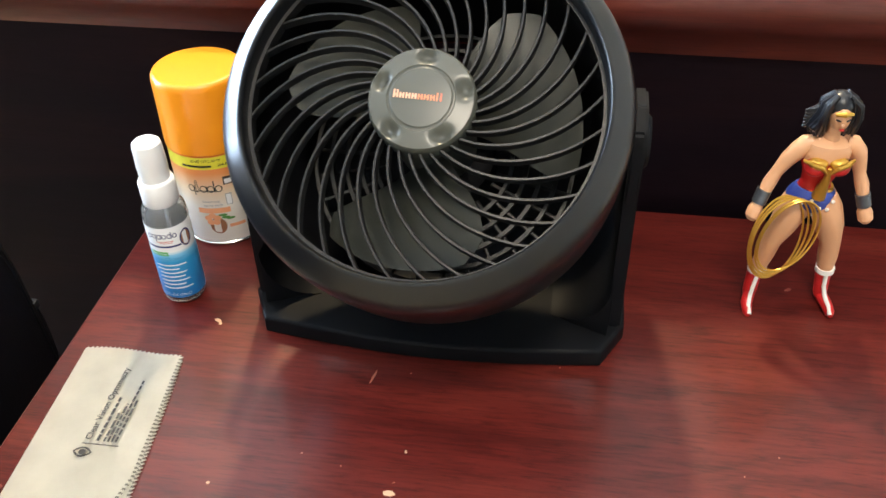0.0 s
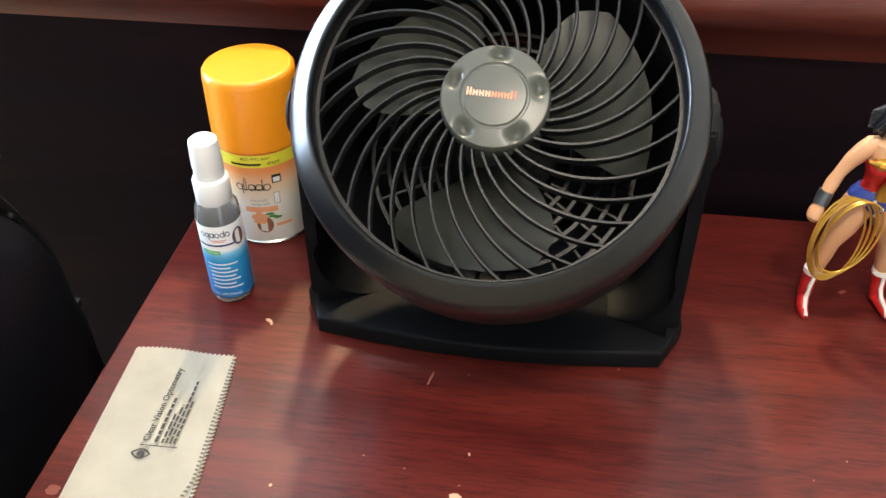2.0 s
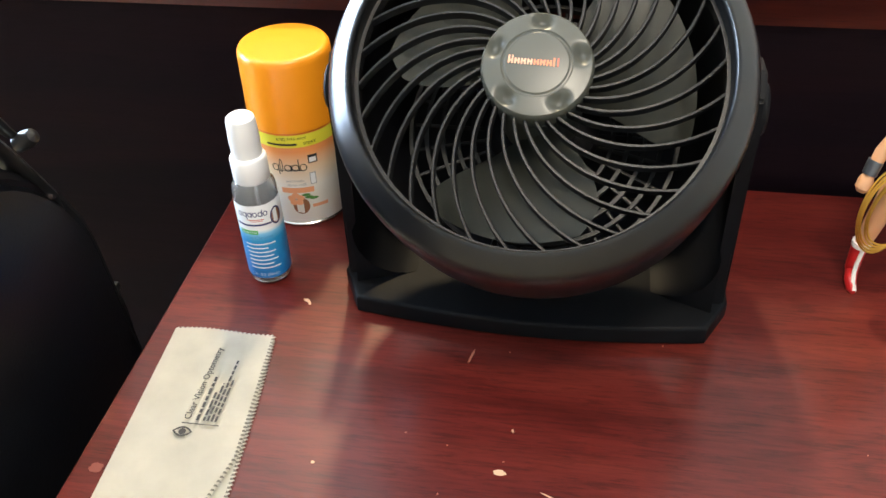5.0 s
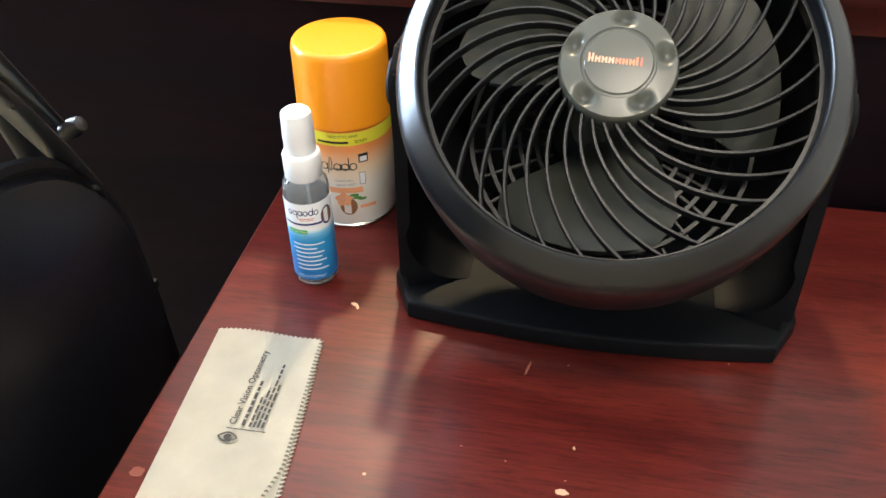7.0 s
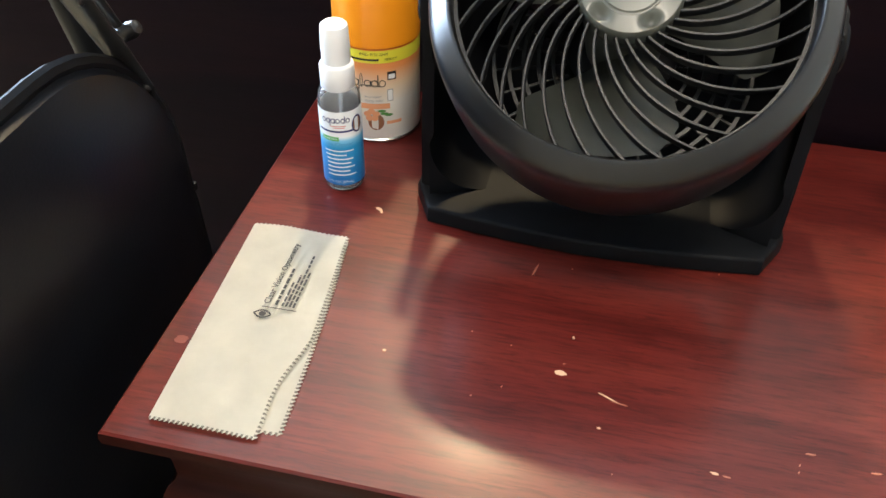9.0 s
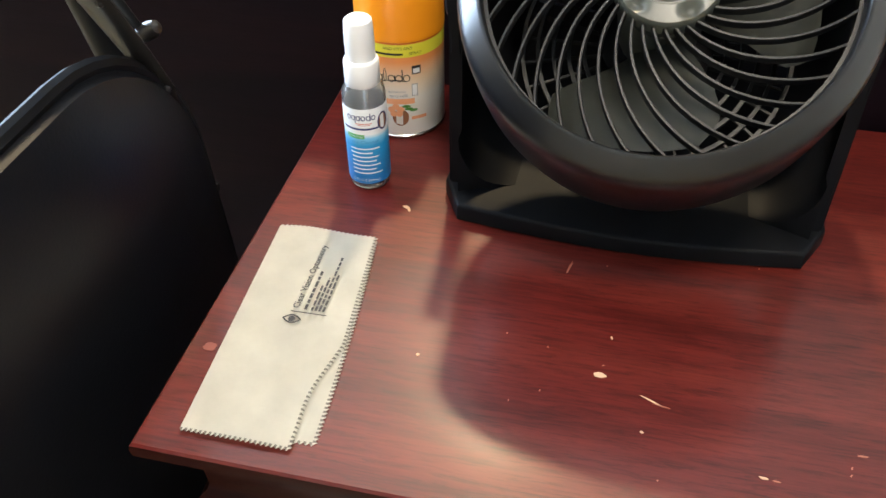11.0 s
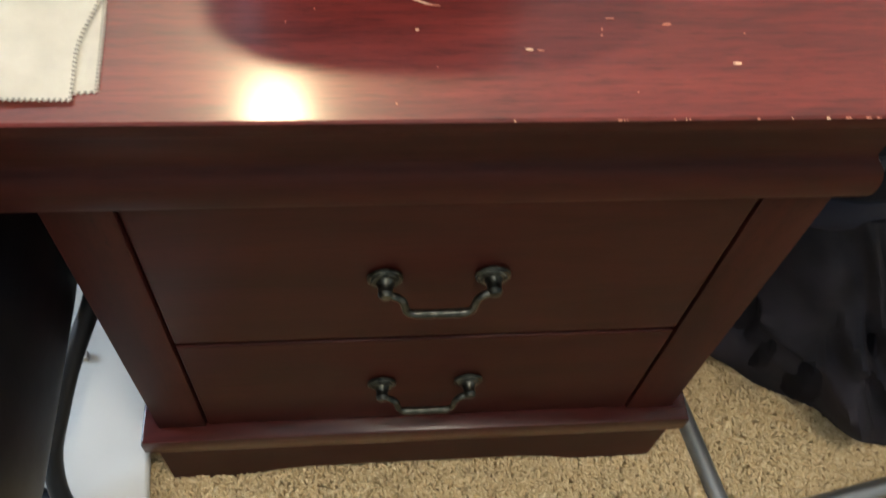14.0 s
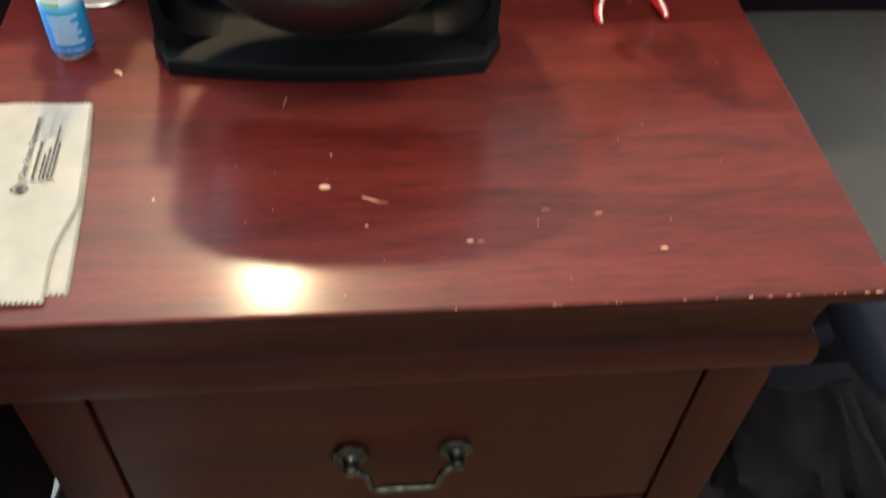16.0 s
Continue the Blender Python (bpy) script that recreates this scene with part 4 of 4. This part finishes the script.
# coiled golden rope hanging from the fist
for i in range(5):
    cx, cz, rx, rz, tl = -0.0240 + 0.002 * i, 0.0740 + 0.0012 * i, 0.0190 + 0.0010 * (i % 3), 0.0355 - 0.0012 * i, radians(8 + 4 * i)
    pts = []
    for k in range(41):
        a = 2 * math.pi * k / 40
        u, v = rx * math.cos(a), rz * math.sin(a)
        pts.append((cx + u * math.cos(tl) + v * math.sin(tl), -0.0135 - 0.0012 * i + 0.004 * math.sin(a), cz - u * math.sin(tl) + v * math.cos(tl)))
    limb(pts, [0.00085] * 41, 2, n=6)
fig = finish(bm, "figurine", FIG, m=pose(0.5222, 0.3205, H + 0.0006, 0, -2.2, 4) @ Matrix.Diagonal((0.89, 0.95, 0.945, 1)))
tagged(fig, "painted plastic figurine in red and gold holding coiled golden rope", "figurine")
# ---- beside the nightstand ----
def pad(bm, w, h, t, r, bulge=0.0, n=10):
    """A padded rounded panel in the yz plane, width w along y, height h along z, faces towards +x."""
    out = []
    for cy, cz, a0 in ((w / 2 - r, h / 2 - r, 0), (-w / 2 + r, h / 2 - r, 90), (-w / 2 + r, -h / 2 + r, 180), (w / 2 - r, -h / 2 + r, 270)):
        out += [(cy + r * math.cos(radians(a0 + 90 * i / n)), cz + r * math.sin(radians(a0 + 90 * i / n))) for i in range(n + 1)]
    rings = []
    for s, x in ((0.93, -t / 2), (0.985, -t * 0.42), (1.0, -t * 0.15), (1.0, t * 0.15), (0.985, t * 0.38), (0.93, t / 2), (0.6, t / 2 + bulge * 0.8), (0.15, t / 2 + bulge)):
        rings.append([(x, y * s, z * s) for y, z in out])
    grid_faces(bm, rings, True, (True, True))
    return bm


chair = thing("folding_chair", pose(-0.062, 0, 0), "black folding chair folded upright with padded vinyl seat", "chair")
seat = part("seat", pad(bmesh.new(), 0.44, 0.575, 0.026, 0.125, 0.008), VINYL, chair, "padded black vinyl seat", m=pose(0, 0.033, 0.517, 0, -3.0, 0))
rim = []
for cy, cz, a0 in ((0.095, 0.1625, 0), (-0.095, 0.1625, 90), (-0.095, -0.1625, 180), (0.095, -0.1625, 270)):
    rim += [(0.0, cy + 0.128 * math.cos(radians(a0 + 9 * i)), cz + 0.128 * math.sin(radians(a0 + 9 * i))) for i in range(11)]
part("piping", tube(bmesh.new(), rim + rim[:2], 0.0062, 8), DARK, seat)
part("frame", tube(bmesh.new(), rounded([(-0.030, 0.285, 0.06), (-0.032, 0.300, 0.45), (-0.050, 0.20, 0.93), (-0.050, -0.18, 0.93), (-0.032, -0.20, 0.45), (-0.030, -0.20, 0.06)], 0.06), 0.011, 12), TUBE, chair, "black steel tube frame")
part("leg", tube(bmesh.new(), rounded([(0.048, 0.235, 0.42), (0.044, 0.152, 0.229), (0.012, 0.080, 0.185), (-0.022, 0.010, 0.098), (-0.012, -0.036, 0.052), (0.046, -0.060, 0.048)], 0.035), 0.0105, 12), TUBE, chair, "bent black steel leg")
part("crossbar", tube(bmesh.new(), [(0.050, -0.064, 0.052), (-0.058, -0.006, 0.052), (-0.33, 0.14, 0.052)], 0.0105, 12), TUBE, chair, "black steel crossbar")
hinge = part("hinge_arm", tube(bmesh.new(), [(-0.016, 0.090, 0.985), (-0.014, 0.140, 0.910), (-0.012, 0.186, 0.840), (-0.012, 0.214, 0.790), (-0.012, 0.236, 0.748), (-0.012, 0.243, 0.725)], [0.010, 0.012, 0.0125, 0.012, 0.010, 0.005], 10, flat=0.35), HINGE, chair, "flat steel hinge arm with rivets")
part("brace", tube(bmesh.new(), [(-0.030, 0.120, 0.985), (-0.028, 0.165, 0.915), (-0.026, 0.205, 0.858), (-0.024, 0.240, 0.792)], [0.010, 0.010, 0.008, 0.006], 10, flat=0.4), HINGE, chair, "flat steel brace")
for yy, zz in ((0.186, 0.838), (0.234, 0.749)):
    m = Matrix.Translation((-0.0075, yy, zz)) @ Matrix.Rotation(radians(90), 4, "Y")
    part("rivet", lathe(bmesh.new(), [(0.0045, 0), (0.0045, 0.002), (0.0028, 0.0038), (0.0002, 0.004)], 16, m=m), HINGE, hinge)
part("knob", lathe(bmesh.new(), [(0.0058, -0.006), (0.0066, 0.004), (0.0050, 0.010), (0.0002, 0.0115)], 18, m=Matrix.Translation((-0.016, 0.240, 0.788)) @ Matrix.Rotation(radians(60), 4, "Y")), HINGE, hinge)
part("wire", tube(bmesh.new(), rounded([(-0.010, 0.240, 0.725), (-0.008, 0.247, 0.705), (-0.010, 0.262, 0.655), (-0.010, 0.2715, 0.615), (-0.012, 0.272, 0.56), (-0.014, 0.262, 0.50)], 0.02), 0.0026, 8), HINGE, hinge)
part("clip", boxed(-0.014, -0.006, 0.262, 0.272, 0.628, 0.636, bevel=0.0015), HINGE, hinge)

bin_ = thing("storage_box", pose(-0.235, 0.03, 0, 0, 0, 4.0), "low white plastic storage box on the carpet", "box")
part("body", boxed(-0.215, 0.232, -0.40, 0.36, 0.002, 0.040, bevel=0.008), WHITE_BOX, bin_)
lid = part("lid", boxed(-0.225, 0.242, -0.41, 0.37, 0.038, 0.050, bevel=0.005, segs=3), WHITE_BOX, bin_, "flat white lid")
part("latch", boxed(0.154, 0.168, 0.106, 0.118, 0.049, 0.058, bevel=0.003), WHITE_BOX, lid)

# folding chair standing at the other side, with a bag below its seat
chair2 = thing("sled_chair", pose(0.680, -0.082, 0, 0, 0, 10.5), "chair with grey padded seat, navy edge and worn steel sled legs", "chair")
flat_seat = pose(0.1500, 0.2960, 0.557, 0, -90, -10.5)
seat2 = part("seat", pad(bmesh.new(), 0.530, 0.218, 0.030, 0.045, 0.006), SEAT_GREY, chair2, "grey padded seat", m=flat_seat)
rim = []
for cy, cz, a0 in ((0.213, 0.057, 0), (-0.213, 0.057, 90), (-0.213, -0.057, 180), (0.213, -0.057, 270)):
    rim += [(0.0, cy + 0.050 * math.cos(radians(a0 + 15 * i)), cz + 0.050 * math.sin(radians(a0 + 15 * i))) for i in range(7)]
part("seat_edge", tube(bmesh.new(), rim + rim[:2], 0.022, 12), NAVY, seat2, "rounded navy edge")
part("sled_leg", tube(bmesh.new(), rounded([(0.089, 0.440, 0.545), (0.0, 0.40, 0.0135), (0.0, 0.0, 0.0135), (0.50, 0.0, 0.0135), (0.50, 0.40, 0.0135), (0.20, 0.40, 0.545)], 0.040, 8), 0.0115, 14), STEEL, chair2, "worn grey steel tube")

bag = thing("backpack", pose(0.876, 0.168, 0.0, 0, 0, -36), "dark charcoal fabric backpack with navy straps slumped on carpet", "backpack")
bm = bmesh.new()
rings = []
for j in range(53):
    f = j / 52
    row = []
    for i in range(144):
        a = 2 * math.pi * i / 144
        sw = 1 - 0.60 * f ** 1.2 - 0.06 * (1 - f) ** 4
        ex = 0.62
        cx = math.copysign(abs(math.cos(a)) ** ex, math.cos(a)) * 0.225 * sw
        cy = math.copysign(abs(math.sin(a)) ** ex, math.sin(a)) * 0.115 * (1 - 0.38 * f ** 1.6 + 0.16 * math.sin(math.pi * min(1.0, 1.5 * f)))
        fold = (0.013 * math.sin(9 * a + 3 * f) + 0.011 * abs(math.sin(11 * a - 2 * f + 1))) * math.sin(math.pi * f) ** 0.6 + 0.012 * noise.noise(Vector((cx * 14, cy * 14, f * 3.5)))
        fold += 0.016 * math.sin(17 * a - 9 * f + 2) * f * (1 - f) * 2
        fold += 0.010 * (1 - 2 * abs(math.sin(7.5 * a + 5 * f + 3 * noise.noise(Vector((cx * 9, cy * 9, f * 2)))))) * math.sin(math.pi * f)
        k = 1 + fold / 0.13
        row.append((cx * k - 0.142 * f ** 0.9, cy * k - 0.060 * f, 0.004 + 0.36 * f + 0.012 * noise.noise(Vector((cx * 20, cy * 20, 4.0))) * f))
    rings.append(row)
grid_faces(bm, rings, True, (True, True))
pack = part("body", bm, FABRIC, bag, "wrinkled charcoal fabric")
for line in ([(-0.191, -0.120, 0.362), (-0.157, -0.145, 0.366), (-0.102, -0.132, 0.366), (-0.055, -0.086, 0.360), (-0.010, -0.038, 0.330), (0.000, 0.000, 0.260)], [(-0.197, -0.094, 0.375), (-0.152, -0.114, 0.386), (-0.113, -0.103, 0.388), (-0.094, -0.072, 0.380), (-0.100, -0.041, 0.340)]):
    part("strap", tube(bmesh.new(), rounded(line, 0.05), 0.008, 14, flat=2.9), NAVY, bag, "padded navy strap")
rows = []
for j in range(13):
    f = j / 12
    rows.append([(0.12 * math.cos(a) * (1 - 0.25 * f) - 0.07 * f - 0.01, -0.110 + 0.004 * f - 0.034 * math.sin(a) * math.sin(math.pi * (0.12 + 0.8 * f)) + 0.007 * math.sin(11 * a + 6 * f), 0.03 + 0.20 * f) for a in (math.pi * i / 24 for i in range(25))])
bm = bmesh.new()
grid_faces(bm, rows, False)
bmesh.ops.solidify(bm, geom=bm.faces[:], thickness=0.004)
part("pocket", bm, FABRIC, bag, "bulging front pocket")
# ---- carpet pile ----
def tufts(n, x0, x1, y0, y1, seed, big):
    g = np.random.RandomState(seed)
    verts, faces = [], []
    for _ in range(n):
        x, y = g.uniform(x0, x1), g.uniform(y0, y1)
        if 0.05 < x < 0.58 and 0.06 < y < 0.42:
            continue
        a, lean, h, w = g.uniform(0, 6.283), g.uniform(0.001, 0.006) * big, g.uniform(0.0085, 0.0130) * big, g.uniform(0.0013, 0.0021) * big
        dx, dy = math.cos(a) * lean, math.sin(a) * lean
        b = len(verts)
        for k, (z, f, s) in enumerate(((-0.004, 0, 0.9), (h * 0.55, 0.35, 1.15), (h, 1.0, 0.8))):
            for q in range(4):
                t = a + q * 1.5708 + k * 0.5
                verts.append((x + dx * f + w * s * math.cos(t), y + dy * f + w * s * math.sin(t), z))
        for k in (0, 4):
            for q in range(4):
                r = (q + 1) % 4
                faces.append((b + k + q, b + k + r, b + k + 4 + r, b + k + 4 + q))
        faces.append((b + 8, b + 9, b + 10, b + 11))
    return verts, faces


vs, fs = tufts(112000, -0.05, 1.06, -0.20, 0.40, 3, 1.0)
v2, f2 = tufts(20000, -1.6, 2.6, -1.2, 2.6, 4, 1.7)
me = bpy.data.meshes.new("carpet_pile")
me.from_pydata([(x * U, y * U, z * U) for x, y, z in vs + v2], [], fs + [tuple(i + len(vs) for i in f) for f in f2])
me.materials.append(CARPET)
me.shade_smooth()
tagged(new("carpet_pile", me), "beige curled shag carpet yarn covering the floor", "carpet", kind="stuff")
